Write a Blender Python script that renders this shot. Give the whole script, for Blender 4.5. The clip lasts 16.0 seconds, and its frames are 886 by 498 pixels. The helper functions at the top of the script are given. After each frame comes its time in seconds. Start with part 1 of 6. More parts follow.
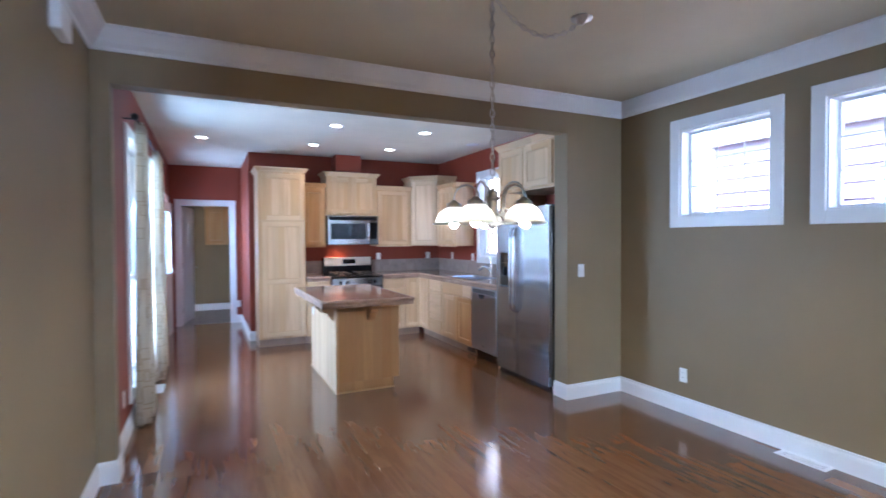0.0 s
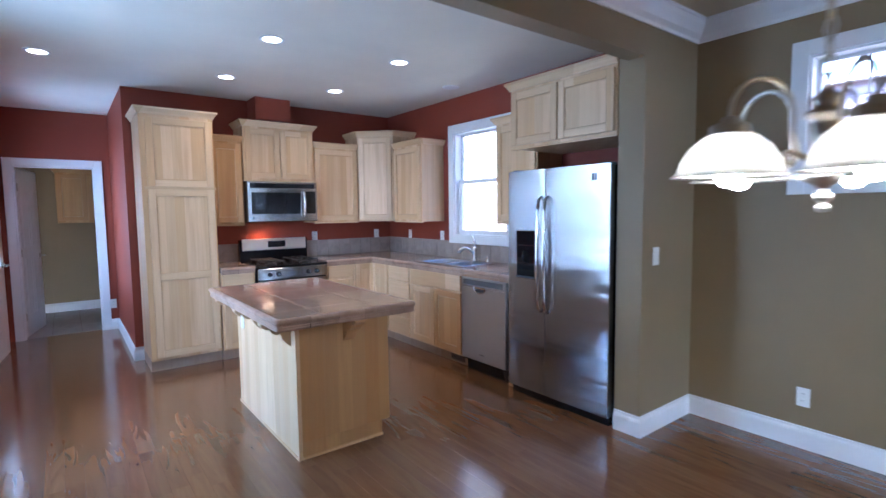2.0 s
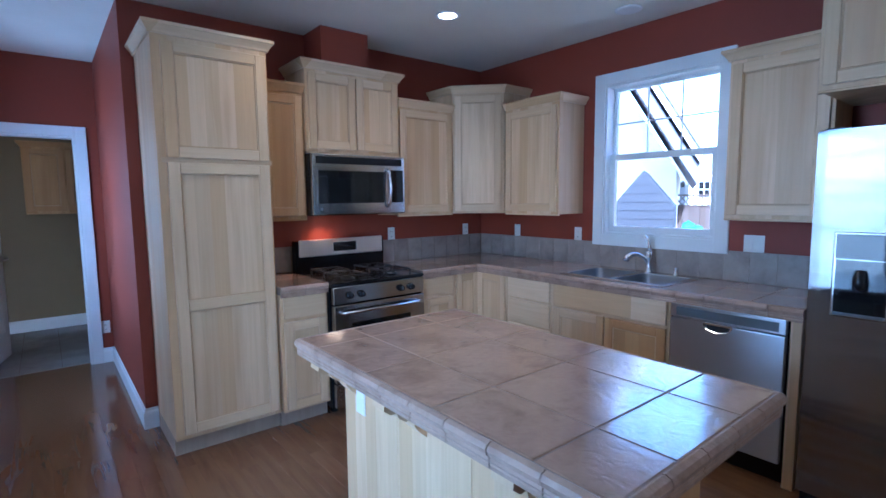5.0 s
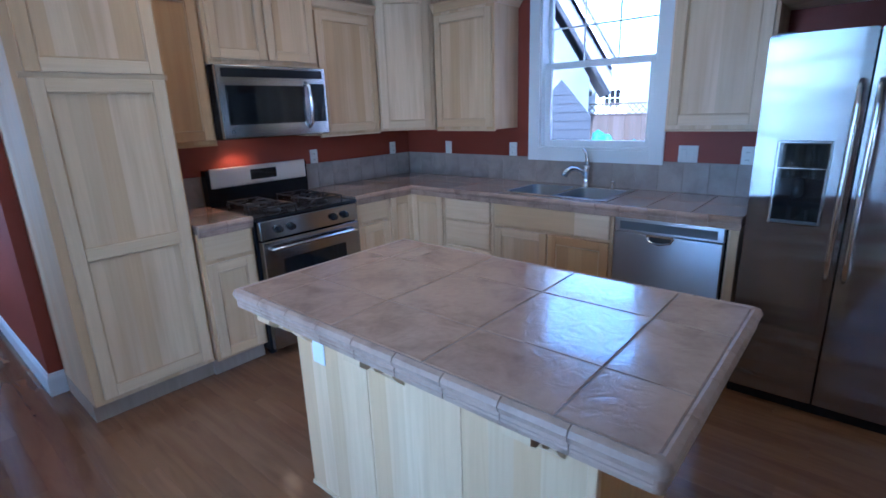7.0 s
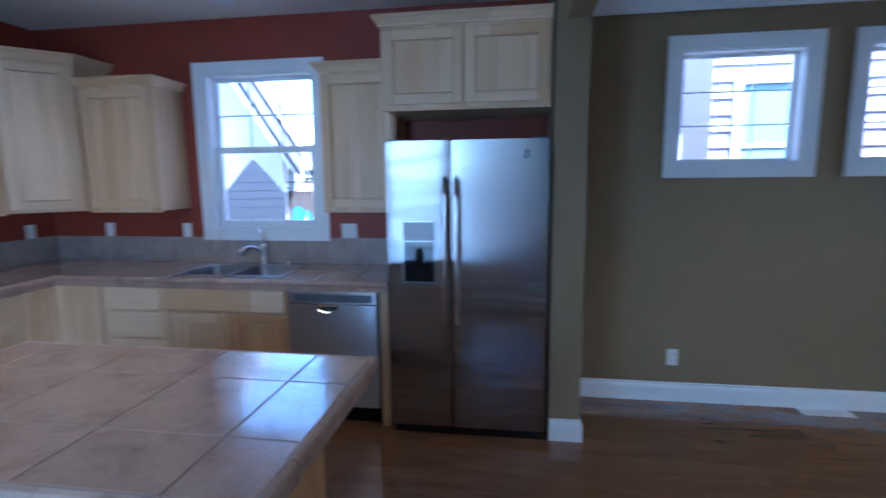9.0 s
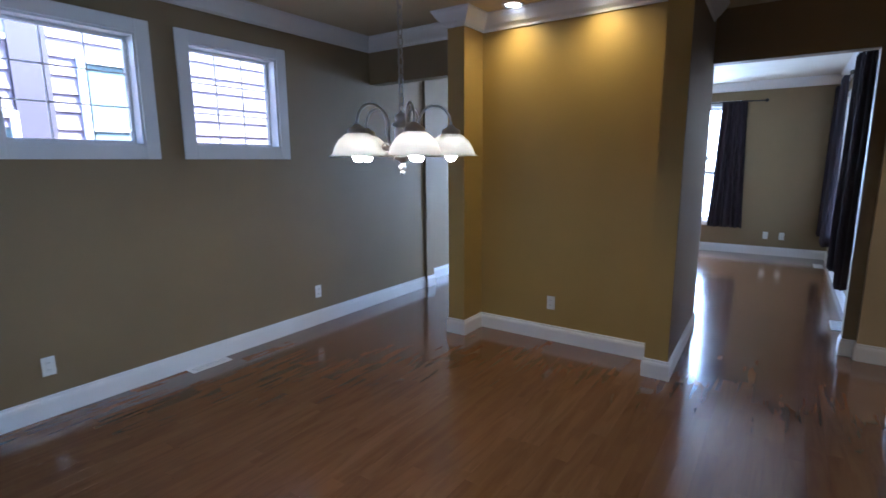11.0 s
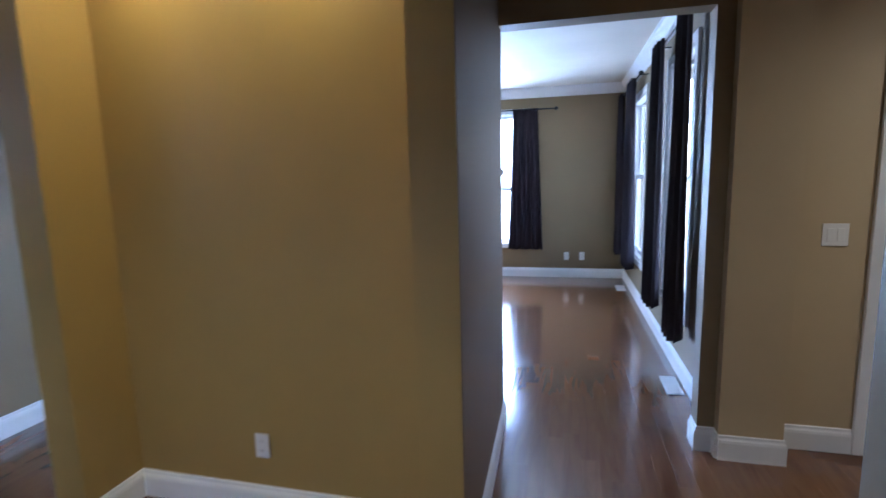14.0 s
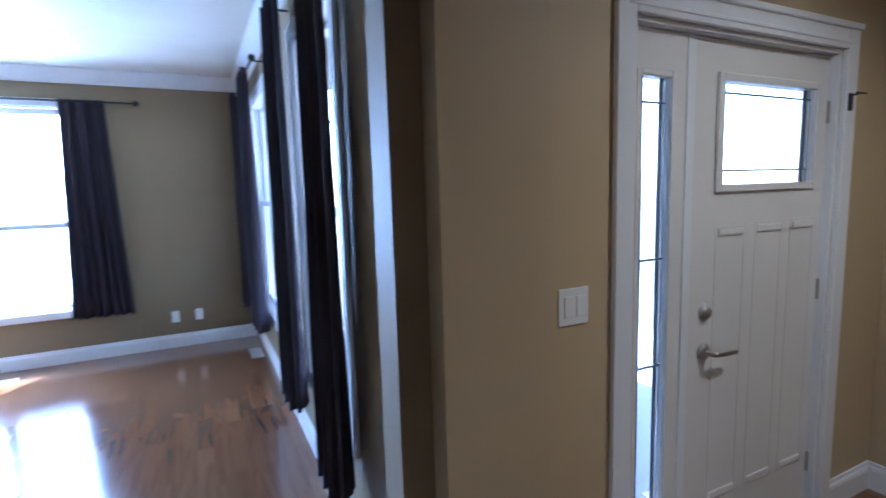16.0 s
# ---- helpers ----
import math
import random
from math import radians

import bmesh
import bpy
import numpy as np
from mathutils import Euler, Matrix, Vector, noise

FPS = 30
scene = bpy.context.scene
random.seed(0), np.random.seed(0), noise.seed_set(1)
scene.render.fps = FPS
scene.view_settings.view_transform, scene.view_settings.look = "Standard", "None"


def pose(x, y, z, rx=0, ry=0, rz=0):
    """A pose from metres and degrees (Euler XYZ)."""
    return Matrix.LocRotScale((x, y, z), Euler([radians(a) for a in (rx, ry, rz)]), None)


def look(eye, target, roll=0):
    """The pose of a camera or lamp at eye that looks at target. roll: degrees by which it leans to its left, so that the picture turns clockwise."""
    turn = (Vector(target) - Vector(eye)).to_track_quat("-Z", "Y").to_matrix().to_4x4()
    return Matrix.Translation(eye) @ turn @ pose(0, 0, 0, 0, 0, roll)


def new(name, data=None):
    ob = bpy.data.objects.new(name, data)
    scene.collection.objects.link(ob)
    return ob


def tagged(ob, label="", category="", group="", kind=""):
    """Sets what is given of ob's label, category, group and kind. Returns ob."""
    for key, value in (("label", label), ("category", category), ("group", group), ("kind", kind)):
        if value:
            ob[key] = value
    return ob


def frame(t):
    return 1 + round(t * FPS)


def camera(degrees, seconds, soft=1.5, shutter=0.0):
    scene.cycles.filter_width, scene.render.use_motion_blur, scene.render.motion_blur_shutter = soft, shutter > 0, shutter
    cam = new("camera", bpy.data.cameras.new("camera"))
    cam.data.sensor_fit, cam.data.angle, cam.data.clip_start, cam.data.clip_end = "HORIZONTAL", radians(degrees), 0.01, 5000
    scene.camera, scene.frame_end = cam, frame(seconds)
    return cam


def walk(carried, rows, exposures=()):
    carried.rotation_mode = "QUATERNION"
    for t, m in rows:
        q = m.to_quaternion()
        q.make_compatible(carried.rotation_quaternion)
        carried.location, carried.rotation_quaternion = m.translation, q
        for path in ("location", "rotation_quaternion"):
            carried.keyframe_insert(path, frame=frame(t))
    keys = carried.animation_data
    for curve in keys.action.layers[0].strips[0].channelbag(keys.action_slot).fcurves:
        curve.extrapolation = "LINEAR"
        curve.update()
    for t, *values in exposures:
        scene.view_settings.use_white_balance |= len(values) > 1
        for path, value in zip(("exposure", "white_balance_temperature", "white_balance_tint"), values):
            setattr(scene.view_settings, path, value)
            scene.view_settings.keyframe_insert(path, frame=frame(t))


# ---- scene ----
cam = camera(83.6, 16.0, soft=1.5, shutter=0.4)
PATH = [
    (0, (-0.119, 1.03, 1.459), (0.744, 2.834, 1.415), -0.3),
    (0.5, (-0.062, 1.46, 1.443), (1.067, 3.109, 1.368), -0.5),
    (1, (-0.033, 1.935, 1.441), (1.185, 3.518, 1.327), -0.4),
    (1.5, (-0.092, 2.384, 1.476), (1.135, 3.956, 1.332), -0.1),
    (2, (-0.065, 2.849, 1.469), (1.146, 4.434, 1.313), -0.7),
    (2.5, (-0.105, 3.29, 1.5), (1.08, 4.893, 1.336), -0.1),
    (3, (-0.155, 3.703, 1.512), (1.011, 5.32, 1.354), -0.9),
    (3.2, (-0.102, 3.85, 1.491), (1.049, 5.479, 1.344), -1.0),
    (5.5, (0.013, 5.143, 1.471), (1.31, 6.64, 1.194), -1.0),
    (6, (0.019, 5.246, 1.442), (1.362, 6.672, 1.039), -1.4),
    (6.5, (0.018, 5.27, 1.442), (1.415, 6.613, 0.949), -1.7),
    (7, (0.016, 5.237, 1.502), (1.467, 6.501, 0.959), -2.0),
    (7.5, (0.001, 5.178, 1.53), (1.561, 6.351, 1.094), -1.6),
    (8, (-0.001, 5.073, 1.543), (1.681, 6.096, 1.188), -2.0),
    (8.5, (0.004, 4.952, 1.534), (1.829, 5.711, 1.227), -1.7),
    (9, (-0.043, 4.914, 1.552), (1.915, 5.21, 1.269), -0.6),
    (9.3, (-0.029, 4.914, 1.547), (1.947, 4.756, 1.283), -0.1),
    (9.5, (-0.029, 4.932, 1.544), (1.889, 4.424, 1.295), -0.2),
    (9.9, (-0.073, 4.95, 1.539), (1.596, 3.871, 1.31), -1.0),
    (10, (-0.09, 4.948, 1.538), (1.5, 3.757, 1.311), -1.1),
    (10.2, (-0.121, 4.921, 1.523), (1.321, 3.553, 1.303), -0.9),
    (12.3, (-0.125, 4.307, 1.502), (0.836, 2.606, 1.074), -1.0),
    (12.5, (-0.086, 4.159, 1.501), (0.831, 2.432, 1.081), -1.4),
    (13, (-0.029, 3.708, 1.518), (0.774, 1.913, 1.152), -1.1),
    (13.5, (0.071, 3.253, 1.514), (0.753, 1.4, 1.196), -0.9),
    (14, (0.126, 2.776, 1.501), (0.61, 0.857, 1.213), -1.5),
    (14.5, (0.151, 2.299, 1.511), (0.347, 0.327, 1.24), -1.1),
    (15, (0.11, 1.854, 1.494), (-0.038, -0.126, 1.249), -1.1),
    (15.5, (-0.035, 1.417, 1.511), (-0.542, -0.503, 1.272), -0.9),
    (16, (-0.18, 1.065, 1.532), (-1.048, -0.721, 1.289), -1.7),
]
EXPOSURES = [(0, 4.5, 4950, 14), (1.5, 4.37, 4850, 14), (3, 4.1, 4820, 14), (5.5, 3.6, 4260, 9), (8, 3.5, 4260, 9), (9, 3.3, 4250, 9),
             (9.6, 3.05, 4600, 11), (10, 3.1, 4850, 12), (12.5, 3.6, 5000, 15), (13.5, 3.62, 4850, 15), (14.5, 3.88, 4600, 16), (16, 3.82, 4450, 16)]
walk(cam, [(t, look(eye, target, roll)) for t, eye, target, roll in PATH], EXPOSURES)

# ---- world and sun ----
world = bpy.data.worlds.new("sky")
scene.world = world
world.use_nodes = True
wn = world.node_tree.nodes
sky = wn.new("ShaderNodeTexSky")
sky.sky_type = "NISHITA"
sky.sun_disc = False
sky.sun_elevation = radians(52)
sky.sun_rotation = radians(217)
sky.dust_density = 2.2
world.node_tree.links.new(sky.outputs[0], wn["Background"].inputs[0])
wn["Background"].inputs[1].default_value = 0.15
sun = new("sun", bpy.data.lights.new("sun", "SUN"))
sun.data.energy, sun.data.angle, sun.data.color = 3.2, radians(0.5), (1.0, 0.95, 0.88)
sun.matrix_world = look((-4.2, -5.6, 9.0), (0, 0, 0))


def area_lamp(name, eye, target, w, h, power, color):
    ob = new(name, bpy.data.lights.new(name, "AREA"))
    ob.data.shape, ob.data.size, ob.data.size_y = "RECTANGLE", w, h
    ob.data.energy, ob.data.color = power, color
    ob.matrix_world = look(eye, target)
    return ob


DAY = (0.66, 0.82, 1.0)
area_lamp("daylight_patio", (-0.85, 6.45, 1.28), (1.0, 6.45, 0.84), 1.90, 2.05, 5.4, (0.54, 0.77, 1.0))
area_lamp("daylight_back_door", (-0.76, 9.45, 1.415), (1.0, 9.45, 1.3), 0.50, 0.92, 2.0, DAY)
area_lamp("daylight_living", (1.54, -4.82, 1.43), (1.5, 0, 0.75), 1.75, 1.95, 14.0, DAY)
area_lamp("daylight_living", (-0.88, -1.02, 1.42), (2, -1.02, 1.42), 1.05, 1.95, 0.3, DAY)
area_lamp("daylight_living", (-0.88, -3.47, 1.42), (2, -3.47, 1.42), 1.10, 1.95, 0.9, DAY)


def bulb(name, at, power, color, radius=0.03):
    ob = new(name, bpy.data.lights.new(name, "POINT"))
    ob.data.energy, ob.data.color, ob.data.shadow_soft_size = power, color, radius
    ob.location = at
    return ob


def can_lamp(name, at, power, color, degrees=110, soft=0.09):
    ob = new(name, bpy.data.lights.new(name, "SPOT"))
    ob.data.energy, ob.data.color, ob.data.shadow_soft_size = power, color, soft
    ob.data.spot_size, ob.data.spot_blend = radians(degrees), 1.0
    ob.location = at
    return ob


WARM = (1.0, 0.72, 0.24)
KITCHEN_CANS = [(-0.15, 7.74), (1.19, 6.47), (1.18, 7.69), (2.22, 7.63), (2.23, 6.42)]
for cx, cy in KITCHEN_CANS:
    can_lamp("can_light", (cx, cy, 2.675), 1.8 if cx < 0 else 1.35, (1.0, 0.68, 0.34), 140)
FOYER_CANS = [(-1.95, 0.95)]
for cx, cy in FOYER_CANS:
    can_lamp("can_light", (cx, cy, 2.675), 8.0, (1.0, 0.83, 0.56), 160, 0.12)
NICHE_CANS = [(1.76, 1.13), (1.08, 1.13)]
for cx, cy in NICHE_CANS:
    can_lamp("can_light", (cx, cy, 2.675), 3.0, WARM, 150)
CHAND = (1.196, 3.192)
for k in range(5):
    a = radians(72 * k + 71)
    bulb("chandelier_bulb", (CHAND[0] + 0.1995 * math.cos(a), CHAND[1] + 0.1995 * math.sin(a), 1.545), 0.86, (1.0, 0.86, 0.66), 0.03)
can_lamp("range_light", (1.70, 8.48, 1.345), 0.95, (1.0, 0.42, 0.17), 120, 0.03)

# ---- materials ----


def mat(name, color, rough=0.5, metal=0.0):
    m = bpy.data.materials.new(name)
    m.use_nodes = True
    b = m.node_tree.nodes["Principled BSDF"]
    b.inputs["Base Color"].default_value = (*color, 1)
    b.inputs["Roughness"].default_value = rough
    b.inputs["Metallic"].default_value = metal
    return m


def nd(m, kind, **kw):
    n = m.node_tree.nodes.new(kind)
    for k, v in kw.items():
        if k in n.inputs:
            n.inputs[k].default_value = v
    return n


def ln(m, a, b):
    m.node_tree.links.new(a, b)


def bsdf(m):
    return m.node_tree.nodes["Principled BSDF"]


def coords(m, scale=(1, 1, 1), kind="Object"):
    tc = nd(m, "ShaderNodeTexCoord")
    mp = nd(m, "ShaderNodeMapping")
    mp.inputs["Scale"].default_value = scale
    ln(m, tc.outputs[kind], mp.inputs["Vector"])
    return mp.outputs["Vector"]


def ramp(m, fac, stops):
    r = nd(m, "ShaderNodeValToRGB")
    els = r.color_ramp.elements
    while len(els) < len(stops):
        els.new(0.5)
    for e, (p, c) in zip(els, stops):
        e.position, e.color = p, (*c, 1)
    ln(m, fac, r.inputs[0])
    return r.outputs[0]


def mix(m, fac, a, b, mode="MIX"):
    n = nd(m, "ShaderNodeMixRGB")
    n.blend_type = mode
    for s, v in ((0, fac), (1, a), (2, b)):
        if hasattr(v, "links"):
            ln(m, v, n.inputs[s])
        elif isinstance(v, tuple):
            n.inputs[s].default_value = (*v, 1)
        else:
            n.inputs[s].default_value = v
    return n.outputs[0]


def bump(m, height, strength, dist=0.002):
    b = nd(m, "ShaderNodeBump", Strength=strength, Distance=dist)
    ln(m, height, b.inputs["Height"])
    ln(m, b.outputs[0], bsdf(m).inputs["Normal"])


def paint(name, color, rough=0.55, peel=0.25):
    m = mat(name, color, rough)
    v = coords(m)
    big = nd(m, "ShaderNodeTexNoise", Scale=1.3, Detail=4.0)
    ln(m, v, big.inputs["Vector"])
    lo = tuple(c * 0.93 for c in color)
    hi = tuple(min(1, c * 1.06) for c in color)
    ln(m, ramp(m, big.outputs[0], [(0.3, lo), (0.7, hi)]), bsdf(m).inputs["Base Color"])
    fine = nd(m, "ShaderNodeTexNoise", Scale=170.0, Detail=2.0)
    ln(m, v, fine.inputs["Vector"])
    bump(m, fine.outputs[0], peel, 0.0015)
    return m


def wood(name, light, dark, staves=0.095, rough=0.42, axis="z"):
    """Clear-coated wood with staves glued side by side across x and grain along z."""
    m = mat(name, light, rough)
    v = coords(m)
    sep = nd(m, "ShaderNodeSeparateXYZ")
    ln(m, v, sep.inputs[0])
    add = nd(m, "ShaderNodeMath")
    add.operation = "ADD"
    ln(m, sep.outputs[0], add.inputs[0])
    ln(m, sep.outputs[1], add.inputs[1])
    div = nd(m, "ShaderNodeMath")
    div.operation = "DIVIDE"
    ln(m, add.outputs[0], div.inputs[0])
    div.inputs[1].default_value = staves
    fl = nd(m, "ShaderNodeMath")
    fl.operation = "FLOOR"
    ln(m, div.outputs[0], fl.inputs[0])
    oi = nd(m, "ShaderNodeObjectInfo")
    rnd = nd(m, "ShaderNodeMath")
    rnd.operation = "MULTIPLY_ADD"
    ln(m, oi.outputs["Random"], rnd.inputs[0])
    rnd.inputs[1].default_value = 37.0
    ln(m, fl.outputs[0], rnd.inputs[2])
    wn_ = nd(m, "ShaderNodeTexWhiteNoise")
    wn_.noise_dimensions = "1D"
    ln(m, rnd.outputs[0], wn_.inputs["W"])
    mid = tuple((a + b) / 2 for a, b in zip(light, dark))
    warm = (light[0] * 0.91, light[1] * 0.83, light[2] * 0.72)
    pale = (min(1, light[0] * 1.10), min(1, light[1] * 1.14), min(1, light[2] * 1.22))
    base = ramp(m, wn_.outputs["Value"], [(0.0, warm), (0.28, tuple(c * 0.90 for c in light)), (0.50, light), (0.72, pale), (0.86, light), (1.0, warm)])
    mp = nd(m, "ShaderNodeMapping")
    mp.inputs["Scale"].default_value = (38, 38, 1.6) if axis == "z" else (1.6, 1.6, 38)
    ln(m, v, mp.inputs[0])
    g = nd(m, "ShaderNodeTexNoise", Scale=1.0, Detail=5.0, Distortion=1.2)
    ln(m, mp.outputs[0], g.inputs["Vector"])
    grain = ramp(m, g.outputs[0], [(0.42, (0, 0, 0)), (0.72, (1, 1, 1))])
    mp2 = nd(m, "ShaderNodeMapping")
    mp2.inputs["Scale"].default_value = (9, 9, 0.9) if axis == "z" else (0.9, 0.9, 9)
    ln(m, v, mp2.inputs[0])
    g2 = nd(m, "ShaderNodeTexNoise", Scale=1.0, Detail=3.0)
    ln(m, mp2.outputs[0], g2.inputs["Vector"])
    streak = ramp(m, g2.outputs[0], [(0.48, (0, 0, 0)), (0.72, (0.75, 0.75, 0.75))])
    c1 = mix(m, streak, base, mid)
    dim = nd(m, "ShaderNodeMixRGB")
    dim.inputs[0].default_value = 0.0
    sc = nd(m, "ShaderNodeMath")
    sc.operation = "MULTIPLY"
    ln(m, grain, sc.inputs[0])
    sc.inputs[1].default_value = 0.22
    c2 = mix(m, sc.outputs[0], c1, dark)
    ln(m, c2, bsdf(m).inputs["Base Color"])
    bump(m, g.outputs[0], 0.08, 0.001)
    return m


def brushed(name, color, rough=0.28, along="x"):
    m = mat(name, color, rough, 1.0)
    v = coords(m, (2, 2, 260) if along == "x" else (260, 260, 2))
    g = nd(m, "ShaderNodeTexNoise", Scale=1.0, Detail=4.0)
    ln(m, v, g.inputs["Vector"])
    r = ramp(m, g.outputs[0], [(0.3, (rough * 0.92,) * 3), (0.7, (rough * 1.08,) * 3)])
    ln(m, r, bsdf(m).inputs["Roughness"])
    bump(m, g.outputs[0], 0.012, 0.0004)
    return m


def stone_tile(name, c0, c1, rough=0.32, bumpy=0.5, gritty=False):
    m = mat(name, c0, rough)
    v = coords(m)
    oi = nd(m, "ShaderNodeObjectInfo")
    off = nd(m, "ShaderNodeVectorMath")
    off.operation = "ADD"
    ln(m, v, off.inputs[0])
    cmb = nd(m, "ShaderNodeCombineXYZ")
    mul = nd(m, "ShaderNodeMath")
    mul.operation = "MULTIPLY"
    mul.inputs[1].default_value = 40
    ln(m, oi.outputs["Random"], mul.inputs[0])
    ln(m, mul.outputs[0], cmb.inputs[0])
    ln(m, mul.outputs[0], cmb.inputs[1])
    ln(m, cmb.outputs[0], off.inputs[1])
    a = nd(m, "ShaderNodeTexNoise", Scale=7.0, Detail=7.0, Distortion=0.6)
    ln(m, off.outputs[0], a.inputs["Vector"])
    b = nd(m, "ShaderNodeTexNoise", Scale=45.0, Detail=5.0)
    ln(m, off.outputs[0], b.inputs["Vector"])
    col = ramp(m, a.outputs[0], [(0.28, c1), (0.5, c0), (0.75, tuple(min(1, k * 1.18) for k in c0))])
    col = mix(m, 0.25, col, ramp(m, b.outputs[0], [(0.3, c1), (0.7, c0)]))
    ln(m, col, bsdf(m).inputs["Base Color"])
    w = nd(m, "ShaderNodeTexNoise", Scale=11.0, Detail=3.0, Distortion=2.5)
    ln(m, off.outputs[0], w.inputs["Vector"])
    bump(m, b.outputs[0] if gritty else w.outputs[0], bumpy, 0.004)
    return m


def plank_wood(name):
    m = mat(name, (0.12, 0.045, 0.025), 0.17)
    geo = nd(m, "ShaderNodeNewGeometry")
    oi = nd(m, "ShaderNodeObjectInfo")
    add = nd(m, "ShaderNodeMath")
    add.operation = "ADD"
    ln(m, geo.outputs["Random Per Island"], add.inputs[0])
    ln(m, oi.outputs["Random"], add.inputs[1])
    fr = nd(m, "ShaderNodeMath")
    fr.operation = "FRACT"
    ln(m, add.outputs[0], fr.inputs[0])
    base = ramp(m, fr.outputs[0], [(0.0, (0.160, 0.074, 0.033)), (0.4, (0.192, 0.090, 0.039)), (0.75, (0.172, 0.081, 0.035)), (1.0, (0.215, 0.104, 0.047))])
    vm = nd(m, "ShaderNodeVectorMath")
    vm.operation = "MULTIPLY_ADD"
    vm.inputs[1].default_value = (15, 1.7, 1)
    ln(m, geo.outputs["Position"], vm.inputs[0])
    cmb = nd(m, "ShaderNodeCombineXYZ")
    mul = nd(m, "ShaderNodeMath")
    mul.operation = "MULTIPLY"
    mul.inputs[1].default_value = 90
    ln(m, fr.outputs[0], mul.inputs[0])
    ln(m, mul.outputs[0], cmb.inputs[0])
    ln(m, mul.outputs[0], cmb.inputs[1])
    ln(m, cmb.outputs[0], vm.inputs[2])
    g = nd(m, "ShaderNodeTexNoise", Scale=1.0, Detail=3.0, Distortion=1.2)
    ln(m, vm.outputs[0], g.inputs["Vector"])
    dark = mix(m, 0.50, base, (0.035, 0.012, 0.008))
    gf = ramp(m, g.outputs[0], [(0.40, (0, 0, 0)), (0.72, (0.7, 0.7, 0.7))])
    ln(m, mix(m, gf, base, dark), bsdf(m).inputs["Base Color"])
    s = nd(m, "ShaderNodeTexNoise", Scale=2.5, Detail=5.0)
    ln(m, geo.outputs["Position"], s.inputs["Vector"])
    ln(m, ramp(m, s.outputs[0], [(0.3, (0.12,) * 3), (0.7, (0.20,) * 3)]), bsdf(m).inputs["Roughness"])
    bsdf(m).inputs["Specular IOR Level"].default_value = 0.7
    bsdf(m).inputs["Coat Weight"].default_value = 0.45
    bsdf(m).inputs["Coat Roughness"].default_value = 0.12
    bump(m, g.outputs[0], 0.01, 0.001)
    return m


def emitter(name, color, strength):
    m = mat(name, color, 0.5)
    bsdf(m).inputs["Emission Color"].default_value = (*color, 1)
    bsdf(m).inputs["Emission Strength"].default_value = strength
    return m


def glass(name, rough=0.0, tint=(1, 1, 1)):
    m = mat(name, tint, rough)
    bsdf(m).inputs["Transmission Weight"].default_value = 1.0
    bsdf(m).inputs["IOR"].default_value = 1.1
    return m


def fabric(name, c0, c1, trans=0.0):
    m = mat(name, c0, 0.85)
    v = coords(m, (1, 1, 1))
    g = nd(m, "ShaderNodeTexNoise", Scale=420.0, Detail=2.0)
    ln(m, v, g.inputs["Vector"])
    b = nd(m, "ShaderNodeTexNoise", Scale=6.0, Detail=3.0)
    ln(m, v, b.inputs["Vector"])
    ln(m, mix(m, b.outputs[0], c0, c1), bsdf(m).inputs["Base Color"])
    bump(m, g.outputs[0], 0.3, 0.001)
    return m


M_DCEIL = paint("tan_ceiling_paint", (0.58, 0.52, 0.36), 0.7, 0.5)
M_GREEN = paint("olive_wall_paint", (0.240, 0.178, 0.092))
# wall paint darkened to brown; the hall's shade is in the colour
M_HALL_SHADE = paint("shaded_hall_paint", (0.165, 0.118, 0.078))
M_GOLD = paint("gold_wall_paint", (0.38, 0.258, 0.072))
M_FOYER = paint("foyer_wall_paint", (0.50, 0.395, 0.230))
M_RED = paint("brick_red_wall_paint", (0.235, 0.042, 0.018))
M_CEIL = paint("white_ceiling_paint", (0.76, 0.73, 0.64), 0.7, 0.5)
M_TRIM = paint("white_trim_paint", (0.78, 0.79, 0.80), 0.3, 0.05)
M_DOOR = paint("white_door_paint", (0.74, 0.72, 0.68), 0.35, 0.08)
M_WOOD = wood("hickory_staves", (0.67, 0.475, 0.275), (0.42, 0.235, 0.105), 0.082)
M_FRAME = wood("hickory_frame", (0.67, 0.485, 0.285), (0.44, 0.26, 0.125), 0.45)
M_RAIL = wood("hickory_rail", (0.67, 0.485, 0.285), (0.44, 0.26, 0.125), 0.6, 0.42, "x")
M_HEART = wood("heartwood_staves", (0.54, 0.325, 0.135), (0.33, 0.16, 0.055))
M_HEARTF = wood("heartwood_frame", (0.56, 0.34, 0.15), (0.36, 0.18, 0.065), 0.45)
M_BEAD = wood("hickory_bead", (0.62, 0.44, 0.25), (0.42, 0.25, 0.12), 0.6)
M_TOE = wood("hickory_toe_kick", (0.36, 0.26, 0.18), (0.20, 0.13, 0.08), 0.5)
M_STEEL = brushed("brushed_stainless", (0.46, 0.47, 0.49), 0.15)
M_STEELV = brushed("brushed_stainless_vertical", (0.46, 0.47, 0.49), 0.15, "z")
M_FRIDGE = brushed("brushed_fridge_steel", (0.40, 0.40, 0.41), 0.21)
bsdf(M_FRIDGE).inputs["Anisotropic"].default_value = 0.97
wv = nd(M_FRIDGE, "ShaderNodeTexNoise", Scale=1.0, Detail=1.0)
ln(M_FRIDGE, coords(M_FRIDGE, (1.6, 1.6, 8.0)), wv.inputs["Vector"])
bump(M_FRIDGE, wv.outputs[0], 1.0, 0.004)
tang = nd(M_FRIDGE, "ShaderNodeTangent")
tang.direction_type, tang.axis = "RADIAL", "Z"
ln(M_FRIDGE, tang.outputs[0], bsdf(M_FRIDGE).inputs["Tangent"])
